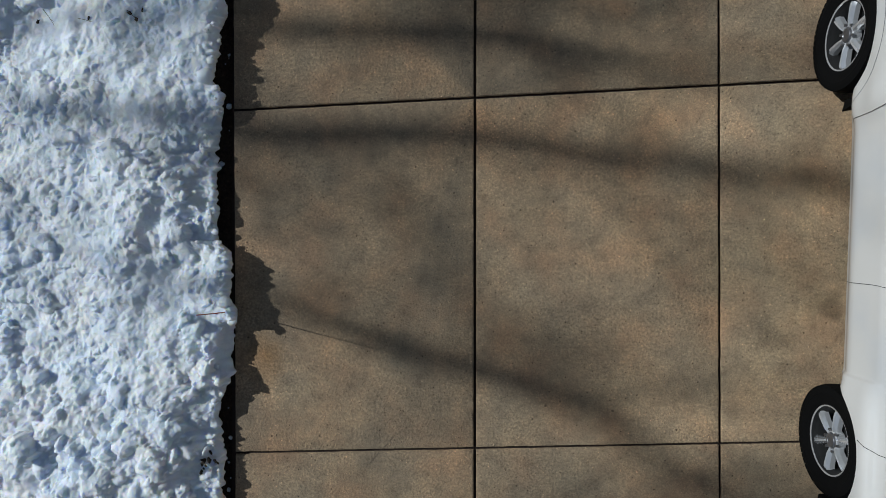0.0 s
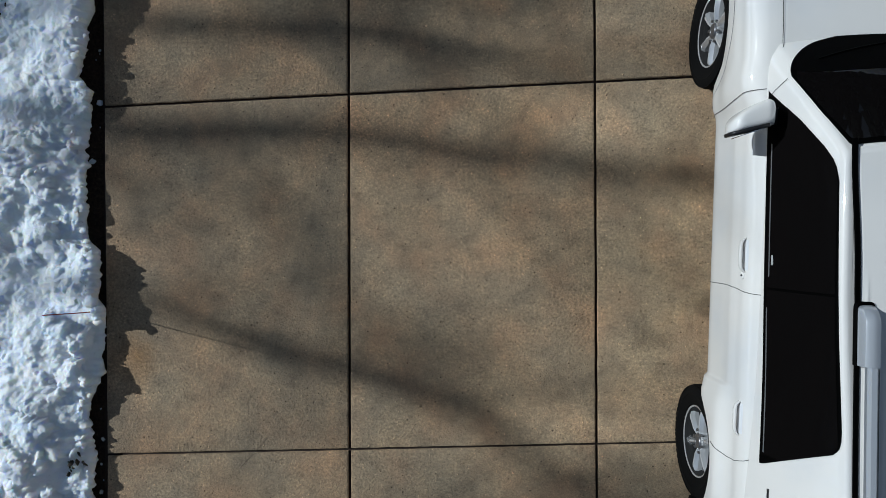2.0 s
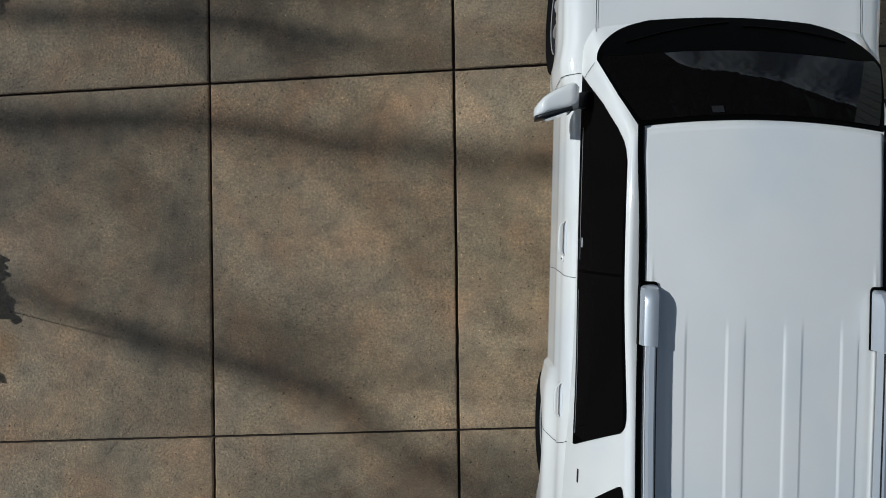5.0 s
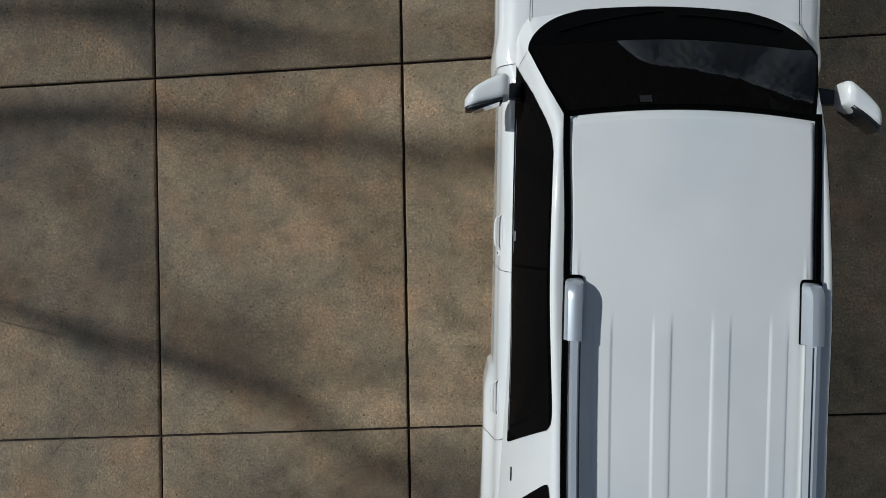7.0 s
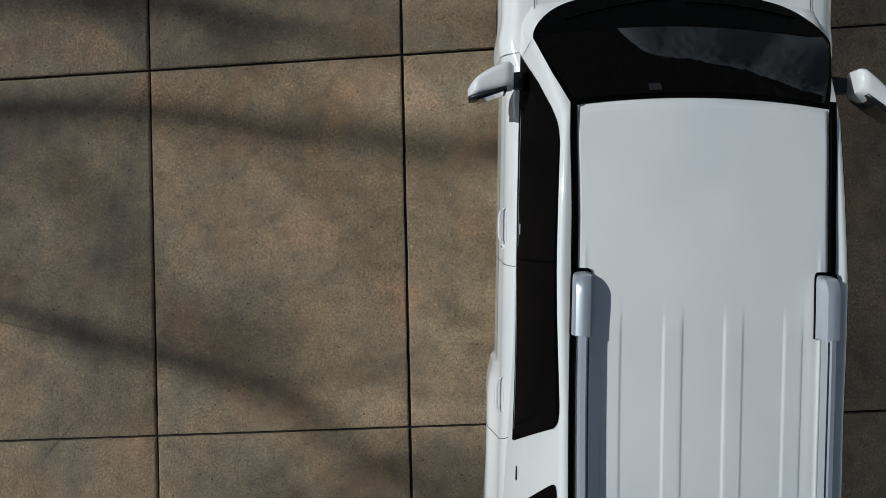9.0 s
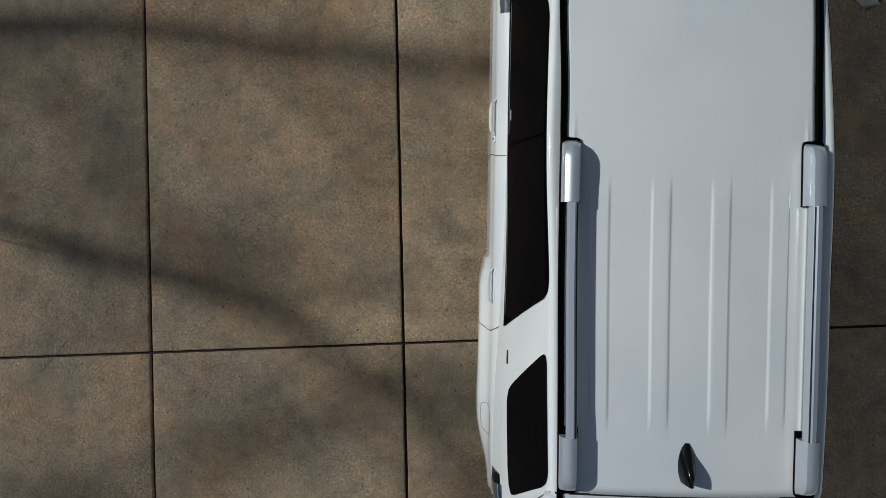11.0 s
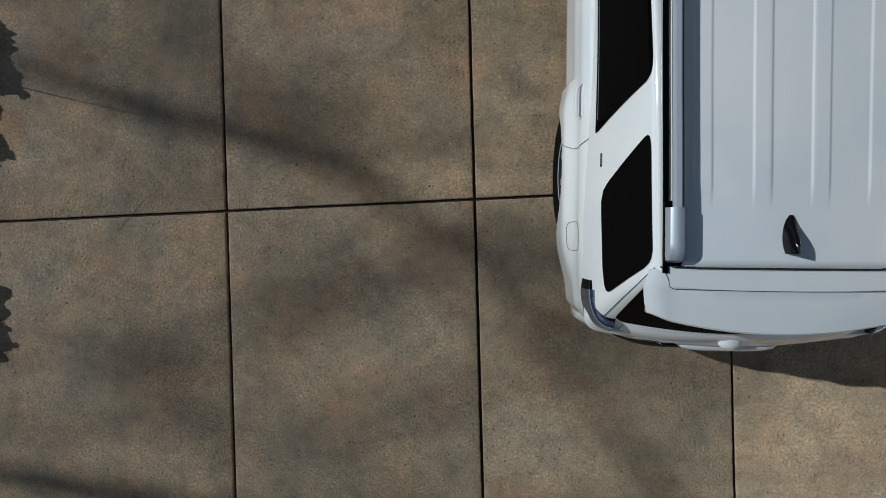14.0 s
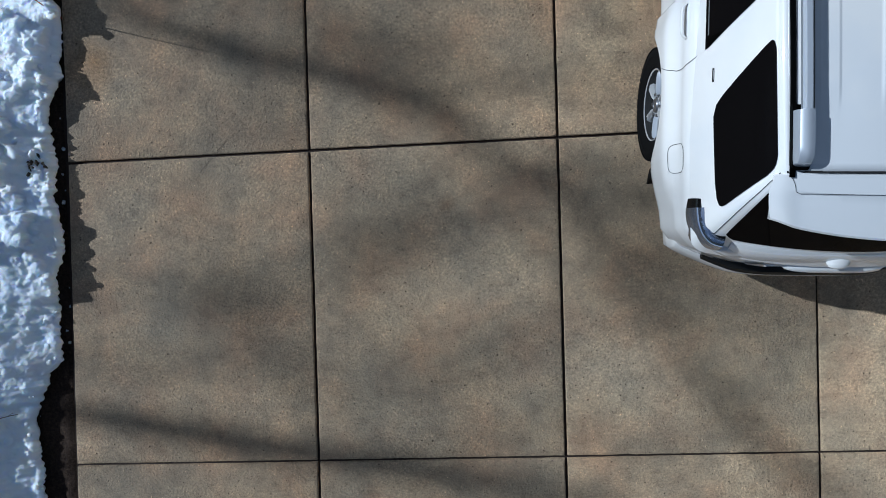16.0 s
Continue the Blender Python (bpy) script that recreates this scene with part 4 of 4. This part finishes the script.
for k in range(49):
    u = -1 + 2 * k / 48
    ax = abs(u)
    yf = -1.948
    lobe = smooth01((ax - 0.78) / 0.10)
    yr = -2.266 + 0.088 * ax ** 2 + 0.014 * smooth01((ax - 0.80) / 0.20)
    z0 = roof_z(-1.95) - 0.006 - 0.026 * ax ** 2 - 0.012 * max(0.0, (ax - 0.93) / 0.07)
    sec = []
    for t in (0, 0.02, 0.15, 0.28, 0.32, 0.36, 0.48, 0.6, 0.75, 0.88, 0.97, 1.0):
        dz = -0.010 * t - 0.034 * t * t
        x = u * (0.668 + 0.026 * min(1, t / 0.36) - 0.026 * max(0, (t - 0.36) / 0.64) ** 2)
        if t > 0.34:
            dz -= 0.006 * (1 - lobe)
        sec.append((x, yf + (yr - yf) * t, z0 + dz - (0.010 if t in (0, 1.0) else 0)))
    sec += [(x, yr + 0.004, z0 - 0.075), (x * 0.98, yr + 0.06, z0 - 0.095), (x * 0.98, yf, z0 - 0.05)]
    sp.append(sec)
piece("spoiler", settle(loft(sp)), PAINT, car, "white roof spoiler", angle=24)
piece("spoiler_gap", settle(grid([[(0.62 * u, y, roof_z(-1.95) - 0.003 - 0.026 * u * u) for y in (-1.933, -1.944)] for u in [-1 + k / 12 for k in range(25)]])), SEAM, car, "dark gap behind the roof")


curve = [Vector((-0.575 + 0.03 * (1 - k / 6) ** 2 * -1, -1.956 - 0.076 * k / 6, 0)) for k in range(7)] + [Vector((-0.555 + 1.11 * k / 20, -2.042 - 0.006 * math.sin(math.pi * k / 20), 0)) for k in range(21)] + [Vector((0.575 + 0.03 * (k / 6) ** 2, -2.032 + 0.076 * k / 6, 0)) for k in range(7)]
rows_ = []
for i, p in enumerate(curve):
    d_ = curve[min(i + 1, len(curve) - 1)] - curve[max(i - 1, 0)]
    d_ = Vector((d_.x, d_.y, 0)).normalized()
    ax = abs(p.x) / 0.668
    t_ = (p.y + 1.948) / (-2.266 + 0.095 * ax ** 2 + 1.948)
    p.z = roof_z(-1.95) - 0.006 - 0.026 * ax ** 2 - 0.010 * t_ - 0.034 * t_ * t_ + 0.004
    s_ = Vector((-d_.y, d_.x, 0)) * 0.0012
    rows_.append([p - s_, p + s_])
piece("spoiler_line", settle(grid(rows_)), SEAM, car, "thin dark joint line")


# tail lamps
def lamp_path(t, out):
    a_ = radians(-8 + 92 * t)
    px = -0.668 - 0.182 * math.copysign(abs(math.cos(a_)) ** 0.62, math.cos(a_))
    py = -2.085 - 0.232 * math.copysign(abs(math.sin(a_)) ** 0.85, math.sin(a_))
    n_ = Vector((-math.cos(a_), -math.sin(a_), 0))
    return Vector((px, py, 0)) + n_ * out


def lamp_rings(o0, o1, z_top, z_low, t0=0.0, t1=1.0, n=14):
    rings_ = []
    for k in range(n + 1):
        t = t0 + (t1 - t0) * k / n
        zt = z_top + 0.02 * t
        rings_.append([lamp_path(t, o0 - 0.012) + Vector((0, 0, zt - 0.004)), lamp_path(t, o0) + Vector((0, 0, zt)), lamp_path(t, (o0 + o1) / 2) + Vector((0, 0, zt - 0.012)), lamp_path(t, o1) + Vector((0, 0, zt - 0.055)), lamp_path(t, o1 + 0.006) + Vector((0, 0, (zt + z_low) / 2)), lamp_path(t, o1 - 0.006) + Vector((0, 0, z_low)), lamp_path(t, o0 - 0.012) + Vector((0, 0, z_low))])
    return loft(rings_)


for flip in ((lambda g: g), mirrored):
    lamp_top = piece("tail_lamp", flip(lamp_rings(-0.056, 0.010, 1.272, 0.95)), FIN, car, "black tail lamp housing")
    piece("lamp_lens", flip(lamp_rings(-0.036, 0.013, 1.284, 0.97, 0.10, 0.98)), LENS, lamp_top, "clear silvery lamp lens")

# rear bumper
def bumper_y(x):
    return interp(abs(x), [(0, -2.512), (0.2, -2.511), (0.30, -2.508), (0.365, -2.502), (0.42, -2.494), (0.48, -2.480), (0.57, -2.448), (0.641, -2.418), (0.72, -2.385), (0.788, -2.350), (0.84, -2.31), (0.888, -2.22)])


bump_rows = []
for k in range(61):
    u = -1 + 2 * k / 60
    a_ = abs(u)
    x = math.copysign(interp(a_, [(0, 0), (0.75, 0.765), (0.9, 0.815), (1.0, 0.825)]), u)
    y = bumper_y(x) + 0.10 * max(0, a_ - 0.9) / 0.1
    bump_rows.append([(x * 0.93, y + 0.16, 0.79), (x * 0.985, y + 0.05, 0.775), (x * 0.998, y + 0.016, 0.73), (x, y + 0.003, 0.68), (x, y, 0.60), (x, y + 0.010, 0.52), (x * 0.97, y + 0.05, 0.46), (x * 0.9, y + 0.15, 0.44)])
piece("rear_bumper", loft(bump_rows), PAINT, car, "white rear bumper", angle=50)
step = [[(0.655 * u, bumper_y(0.655 * u) + 0.018 + dy, z) for dy, z in ((-0.006, 0.755), (0.012, 0.790), (0.12, 0.812), (0.12, 0.77), (0.01, 0.745))] for u in [-1 + k / 12 for k in range(25)]]
piece("bumper_step", loft(step), RUBBER, car, "black bumper step pad")
gate = [[(0.66 * u, -2.422 + 0.056 * u ** 4 + dy, z) for dy, z in ((0.11, 1.268), (0.075, 1.25), (0.035, 1.19), (0.010, 1.10), (0.0, 1.0), (0.0, 0.86), (0.10, 0.84))] for u in [-1 + k / 10 for k in range(21)]]
piece("tailgate", loft(gate), PAINT, car, "white tailgate", angle=50)
garnish = []
for k in range(15):
    u = -1 + 2 * k / 14
    r_ = math.sqrt(max(0.02, 1 - u ** 4))
    garnish.append([(0.31 * u, -2.408 - 0.056 * r_ * c_, 1.06 + 0.035 * r_ * s_) for c_, s_ in ((0, 1.2), (0.6, 1.0), (1, 0.3), (1, -0.6), (0, -1.0))])
piece("gate_garnish", loft(garnish), PAINT, car, "white handle garnish", angle=50)
knob = [[(-0.03 + 0.072 * math.cos(a_) * r_, -2.372 - d_, 1.17 + 0.034 * math.sin(a_) * r_) for a_ in (2 * math.pi * j / 20 for j in range(20))] for r_, d_ in ((1.0, -0.03), (0.98, 0.01), (0.88, 0.035), (0.66, 0.053), (0.35, 0.062), (0.05, 0.064))]
piece("wiper_cover", loft(knob), PAINT, car, "white rounded cover on the tailgate", angle=60)

bevelled(piece("tow_eye_cover", box(-0.06, 0.05, -2.53, -2.40, 0.36, 0.41), BLACK, car, "small black towing bracket", smooth=False), 0.008)
# ---- things on and beside the snow ----
stake = tagged(new("driveway_marker"), "thin red plastic marker rod stuck in the snow", "marker")
stake.location = (-1.86, -1.61, 0)
piece("rod", tube([(0, 0, -0.05), (0.02, 0.033, 0.42), (0.04, 0.066, 0.83)], [0.004, 0.004, 0.0035], 8), RED, stake)


# ---- bare trees towards the sun, whose shade falls on the slabs ----
UP = -SUN_DIR / -SUN_DIR.z


def over(x, y, h):
    """The point at height h whose shade falls on (x, y)."""
    return Vector((x, y, 0)) + UP * h


def tree(x, y, fork, r0, seed, boughs):
    """A bare tree that forks at a height; each bough is (shade x, shade y, height, radius) along its length."""
    rnd = random.Random(seed)
    t_ = tagged(new("bare_tree"), "tall leafless deciduous tree on the snow field", "tree", group="bare trees")
    base = Vector((x, y, -0.12))
    t_.location = base
    pts = [Vector((0.10 * math.sin(k * 0.7 + seed), 0.10 * math.cos(k * 0.9 + seed) - 0.1, fork * k / 10)) for k in range(11)]
    piece("trunk", tube(pts, [r0 * (1.5 - 0.5 * min(1, k / 2)) * (1 - 0.035 * k) for k in range(11)], 12), BARK, t_)
    twigs = []
    for bough in boughs:
        first = over(*bough[0][:3]) - base
        pts_ = [pts[-1] - Vector((0, 0, 0.3)), pts[-1].lerp(first, 0.5) + Vector((0, 0, 0.15))] + [over(a, b, h) - base for a, b, h, r in bough]
        rad_ = [0.06, 0.045] + [r for a, b, h, r in bough]
        piece("bough", tube(pts_, rad_, 8), BARK, t_)
        for k in range(2, len(pts_)):
            for _ in range(3):
                p = pts_[k - 1].lerp(pts_[k], rnd.random())
                d_ = Vector((rnd.uniform(-1, 1), rnd.uniform(-1, 1), rnd.uniform(-0.2, 1.2))).normalized() * rnd.uniform(0.4, 1.3)
                q = p + d_ * 0.5 + Vector((rnd.uniform(-0.1, 0.1), rnd.uniform(-0.1, 0.1), 0.05))
                r_ = min(0.022, rad_[k] * 0.5)
                twigs.append(tube([p, q, p + d_], [r_, r_ * 0.8, 0.004], 5))
                for _ in range(2):
                    e_ = d_ * 0.4 + Vector((rnd.uniform(-1, 1), rnd.uniform(-1, 1), rnd.uniform(-0.2, 1))) * 0.35
                    twigs.append(tube([q, q + e_], [r_ * 0.6, 0.003], 4))
    piece("crown", join(*twigs), BARK, t_)


tree(-18.0, 5.4, 8.8, 0.24, 21, [
    [(-3.2, -0.10, 10.0, 0.03), (-2.2, -0.20, 11.2, 0.05), (-1.5, -0.25, 11.8, 0.10), (-0.6, -0.26, 12.6, 0.11), (0.1, -0.31, 13.0, 0.105), (0.7, -0.42, 13.4, 0.10), (1.8, -0.55, 14.0, 0.095), (2.8, -0.70, 14.6, 0.08), (3.2, -0.76, 15.0, 0.02)],
    [(-3.1, 0.50, 10.1, 0.03), (-1.7, 0.54, 11.8, 0.06), (-0.5, 0.50, 13.2, 0.11), (0.3, 0.46, 14.0, 0.12), (0.7, 0.34, 14.4, 0.11), (1.1, 0.22, 14.8, 0.07), (1.9, 0.10, 15.4, 0.04)],
    [(-2.8, 1.35, 10.4, 0.03), (-1.0, 0.98, 13.2, 0.06), (0.2, 0.74, 14.9, 0.10), (0.9, 0.66, 15.6, 0.07), (1.9, 0.75, 16.4, 0.04)],
])
tree(-38.0, 10.0, 20.0, 0.30, 5, [
    [(-4.0, -0.2, 22.0, 0.02), (-1.5, -0.45, 23.4, 0.03), (-0.7, -0.65, 24.2, 0.07), (-0.35, -1.0, 25.0, 0.06), (-0.1, -1.5, 26.0, 0.03)],
    [(-4.0, -0.1, 22.0, 0.02), (0.6, -0.45, 24.0, 0.02), (1.35, -0.80, 25.0, 0.05), (1.7, -1.2, 26.0, 0.08), (1.95, -1.7, 27.0, 0.05)],
    [(-4.0, -1.4, 22.0, 0.02), (-0.4, -1.60, 24.0, 0.02), (0.1, -1.66, 24.6, 0.05), (0.7, -1.85, 25.2, 0.06), (1.2, -2.25, 26.0, 0.05)],
])
tree(-18.0, 3.4, 8.8, 0.22, 34, [
    [(-3.2, -1.05, 9.9, 0.02), (-2.2, -1.38, 11.0, 0.025), (-1.4, -1.60, 12.0, 0.045), (-0.8, -1.80, 12.7, 0.07), (0.0, -2.05, 13.6, 0.085), (0.5, -2.20, 14.0, 0.10), (1.0, -2.43, 14.5, 0.10), (1.35, -2.70, 14.9, 0.05), (1.8, -3.05, 15.3, 0.03), (2.2, -3.45, 15.8, 0.035), (2.65, -4.15, 16.5, 0.06), (3.1, -4.75, 17.2, 0.075), (3.7, -5.35, 17.8, 0.06)],
])
tree(-38.6, 5.4, 20.0, 0.30, 11, [
    [(-4.6, -3.7, 22.0, 0.02), (-1.3, -3.70, 23.0, 0.03), (-0.8, -3.74, 23.6, 0.10), (-0.42, -3.72, 24.0, 0.10), (-0.05, -3.6, 24.4, 0.03), (0.25, -3.48, 24.8, 0.11), (0.65, -3.35, 25.2, 0.11), (1.0, -3.1, 25.6, 0.05), (1.4, -2.85, 26.0, 0.10), (1.9, -2.88, 26.4, 0.13), (2.3, -3.0, 26.8, 0.12), (2.7, -3.0, 27.0, 0.08)],
    [(-4.6, -4.2, 22.0, 0.02), (-0.5, -4.2, 23.6, 0.05), (0.1, -4.55, 24.2, 0.03), (0.7, -4.35, 24.8, 0.03), (1.2, -4.2, 25.3, 0.07), (1.8, -4.0, 25.8, 0.03), (2.5, -3.8, 26.4, 0.11), (3.1, -3.95, 26.8, 0.10), (3.8, -4.1, 27.0, 0.05)],
])
tree(-18.6, 0.9, 8.6, 0.22, 17, [
    [(-3.4, -4.40, 9.8, 0.04), (-1.75, -4.63, 12.2, 0.09), (-1.05, -4.77, 13.0, 0.11), (0.0, -4.98, 13.8, 0.11), (1.0, -5.16, 14.6, 0.09), (2.2, -5.4, 15.4, 0.06)],
])


# ---- unseen woods round the snow field, added to darken reflections in the glass ----
def woods():
    rnd = random.Random(5)
    geos = []
    for n in range(420):
        a_ = 2 * math.pi * n / 420 + rnd.uniform(-0.02, 0.02)
        d_ = rnd.uniform(46, 66)
        x, y, h_ = 2 + d_ * math.cos(a_), -1 + d_ * math.sin(a_), rnd.uniform(20, 26)
        r_ = h_ * rnd.uniform(0.13, 0.19)
        geos.append(tube([(x, y, -0.1), (x, y, h_ * 0.96)], [0.22, 0.03], 5))
        tiers = 7
        for k in range(tiers):
            z = h_ * (0.04 + 0.92 * k / tiers)
            w_ = r_ * (1.05 - k / tiers)
            n_ = 9
            turn = rnd.uniform(0, 6)
            low = [(x + w_ * rnd.uniform(0.65, 1.15) * math.cos(turn + 6.283 * j / n_), y + w_ * rnd.uniform(0.65, 1.15) * math.sin(turn + 6.283 * j / n_), z - rnd.uniform(0, 0.25) * w_) for j in range(n_)]
            tip = (x, y, z + h_ / tiers * 1.35)
            geos.append((low + [tip], [(j, (j + 1) % n_, n_) for j in range(n_)]))
    return join(*geos)


tagged(mesh_object("woods", *woods(), NEEDLES, False), "unseen dark evergreen woods, added to darken the car glass reflections", "woods", kind="stuff")

# ---- unseen wall across the driveway from the snow, added for bounce and reflection ----
def lap_siding():
    """Boards that overlap like shingles on a wall that faces the driveway."""
    geos = [box(8.64, 8.9, -12.0, 5.0, -0.1, 4.2)]
    for k in range(22):
        z = -0.1 + 0.19 * k
        rings = [[Vector((8.638, y, z)), Vector((8.612, y, z)), Vector((8.632, y, z + 0.19)), Vector((8.638, y, z + 0.19))] for y in (-12.0, 5.0)]
        geos.append(loft(rings))
    return join(*geos)


tagged(mesh_object("added_wall_east", *lap_siding(), SIDING, False), "unseen grey-green lap siding wall, added for bounced light and windscreen reflection", "wall", kind="structure")

# ---- small things along the snow edge ----
rnd = random.Random(12)


def lump(r_, seed):
    """A crumb of snow."""
    bm = bmesh.new()
    bmesh.ops.create_icosphere(bm, subdivisions=2, radius=r_)
    for v in bm.verts:
        v.co *= 1 + 0.55 * noise.noise(v.co / r_ * 1.1 + Vector((seed * 3.7, 0, 0))) + 0.22 * noise.noise(v.co / r_ * 3.1 + Vector((0, seed * 2.3, 0)))
        v.co.z *= 0.6
    me = bpy.data.meshes.new("snow_clump")
    bm.to_mesh(me)
    bm.free()
    me.materials.append(SNOW)
    me.polygons.foreach_set("use_smooth", [True] * len(me.polygons))
    return me


shapes = [lump(0.02, k) for k in range(5)]
for n in range(130):
    y = rnd.uniform(-5.3, 1.0)
    e = edge_x(y)
    x = e + (rnd.uniform(-0.10, -0.01) if n % 4 < 2 else rnd.uniform(-0.02, 0.015) if n % 4 == 2 else rnd.uniform(0.0, 0.04))
    size = rnd.choice((0.25, 0.3, 0.35, 0.45, 0.6, 0.8, 1.1))
    if x + 0.02 * size > col_x(0, y) - 0.01:
        x = col_x(0, y) - 0.03 - 0.02 * size
    z = max(snow_height(x, y), -0.035) + 0.006 * size
    ob = new("snow_clump", shapes[n % 5])
    ob.location, ob.scale, ob.rotation_euler = (x, y, z), (size * rnd.uniform(0.8, 1.3), size, size * rnd.uniform(0.7, 1)), (0, 0, rnd.uniform(0, 6))
    tagged(ob, "small loose clump of white snow on the bank's edge", "snow clump", group="loose snow clumps")
for x, y, size in ((-1.86, -1.52, 2.6), (-1.97, 0.14, 3.0), (-1.85, -1.66, 1.8), (-1.86, 0.25, 1.7), (-1.82, 0.05, 1.5), (-1.88, -1.0, 1.3)):
    ob = new("snow_clump", shapes[int(size * 10) % 5])
    x = edge_x(y) - 0.004 * size
    ob.location, ob.scale = (x, y, max(snow_height(x, y), 0.0) + 0.008 * size), (size, size * 0.9, size * 0.8)
    tagged(ob, "large loose clump of white snow on the bank's edge", "snow clump", group="loose snow clumps")


def leaf_mesh(seed):
    r2 = random.Random(seed)
    pts = [(0.02 * math.cos(6.283 * k / 10) * r2.uniform(0.5, 1.2), 0.03 * math.sin(6.283 * k / 10) * r2.uniform(0.5, 1.2), 0.006 * r2.uniform(-1, 1)) for k in range(10)]
    ob = mesh_object("fallen_leaf", pts + [(0, 0, 0.006)], [(k, (k + 1) % 10, 10) for k in range(10)], LEAF)
    return thick(ob, 0.002)


for n in range(13):
    x, y = -2.02 + rnd.gauss(0, 0.032), -2.72 + rnd.gauss(0, 0.026)
    ob = leaf_mesh(n)
    ob.location, ob.rotation_euler = (x, y, snow_height(x, y) + 0.012), (rnd.uniform(-0.6, 0.6), rnd.uniform(-0.6, 0.6), rnd.uniform(0, 6))
    ob.scale = (rnd.uniform(0.5, 0.9),) * 3
    tagged(ob, "dark dead leaf lying on the snow", "leaf", group="leaves on the snow")


def twig(x, y, turn, size):
    """A dead twig lying on the snow."""
    t_ = tagged(new("twig"), "thin dark bare twig lying on the snow", "twig", group="twigs on the snow")
    zt = max(snow_height(x + 0.03 * k * size, y) for k in range(-6, 7))
    t_.location, t_.scale, t_.rotation_euler = (x, y, zt + 0.004), (size, size, size), (0, 0, turn)
    piece("stem", tube([(-0.20, -0.03, 0), (-0.05, 0.0, 0.01), (0.08, 0.015, 0.006), (0.17, 0.02, 0.012)], [0.006, 0.006, 0.005, 0.003], 6), BARK, t_)
    piece("side_shoot", tube([(0.02, 0.006, 0.006), (0.08, 0.035, 0.02), (0.12, 0.05, 0.02)], [0.004, 0.003, 0.002], 5), BARK, t_)


twig(-2.30, -4.57, 0.1, 0.55)
stalk = tagged(new("twig"), "long thin dry stalk lying across the slab joint", "twig")
stalk.location = (-0.75, -2.69, 0.002)
piece("stem", tube([(-0.105, -0.115, 0.001), (-0.03, -0.03, 0.003), (0.04, 0.045, 0.003), (0.107, 0.115, 0.001)], [0.0009, 0.0013, 0.0013, 0.0008], 5), BARK, stalk)
twig(-2.50, 0.58, -0.9, 0.35)
twig(-2.86, 0.56, -0.4, 0.30)
twig(-3.2, 0.62, -1.1, 0.4)
for x, y in ((-2.48, 0.56), (-2.52, 0.60), (-2.84, 0.58), (-3.3, 0.60), (-2.44, 0.63)):
    ob = leaf_mesh(int(-x * 100))
    ob.location, ob.rotation_euler, ob.scale = (x, y, snow_height(x, y) + 0.010), (rnd.uniform(-0.6, 0.6), rnd.uniform(-0.6, 0.6), rnd.uniform(0, 6)), (0.7, 0.7, 0.7)
    tagged(ob, "dark dead leaf lying on the snow", "leaf", group="leaves on the snow")
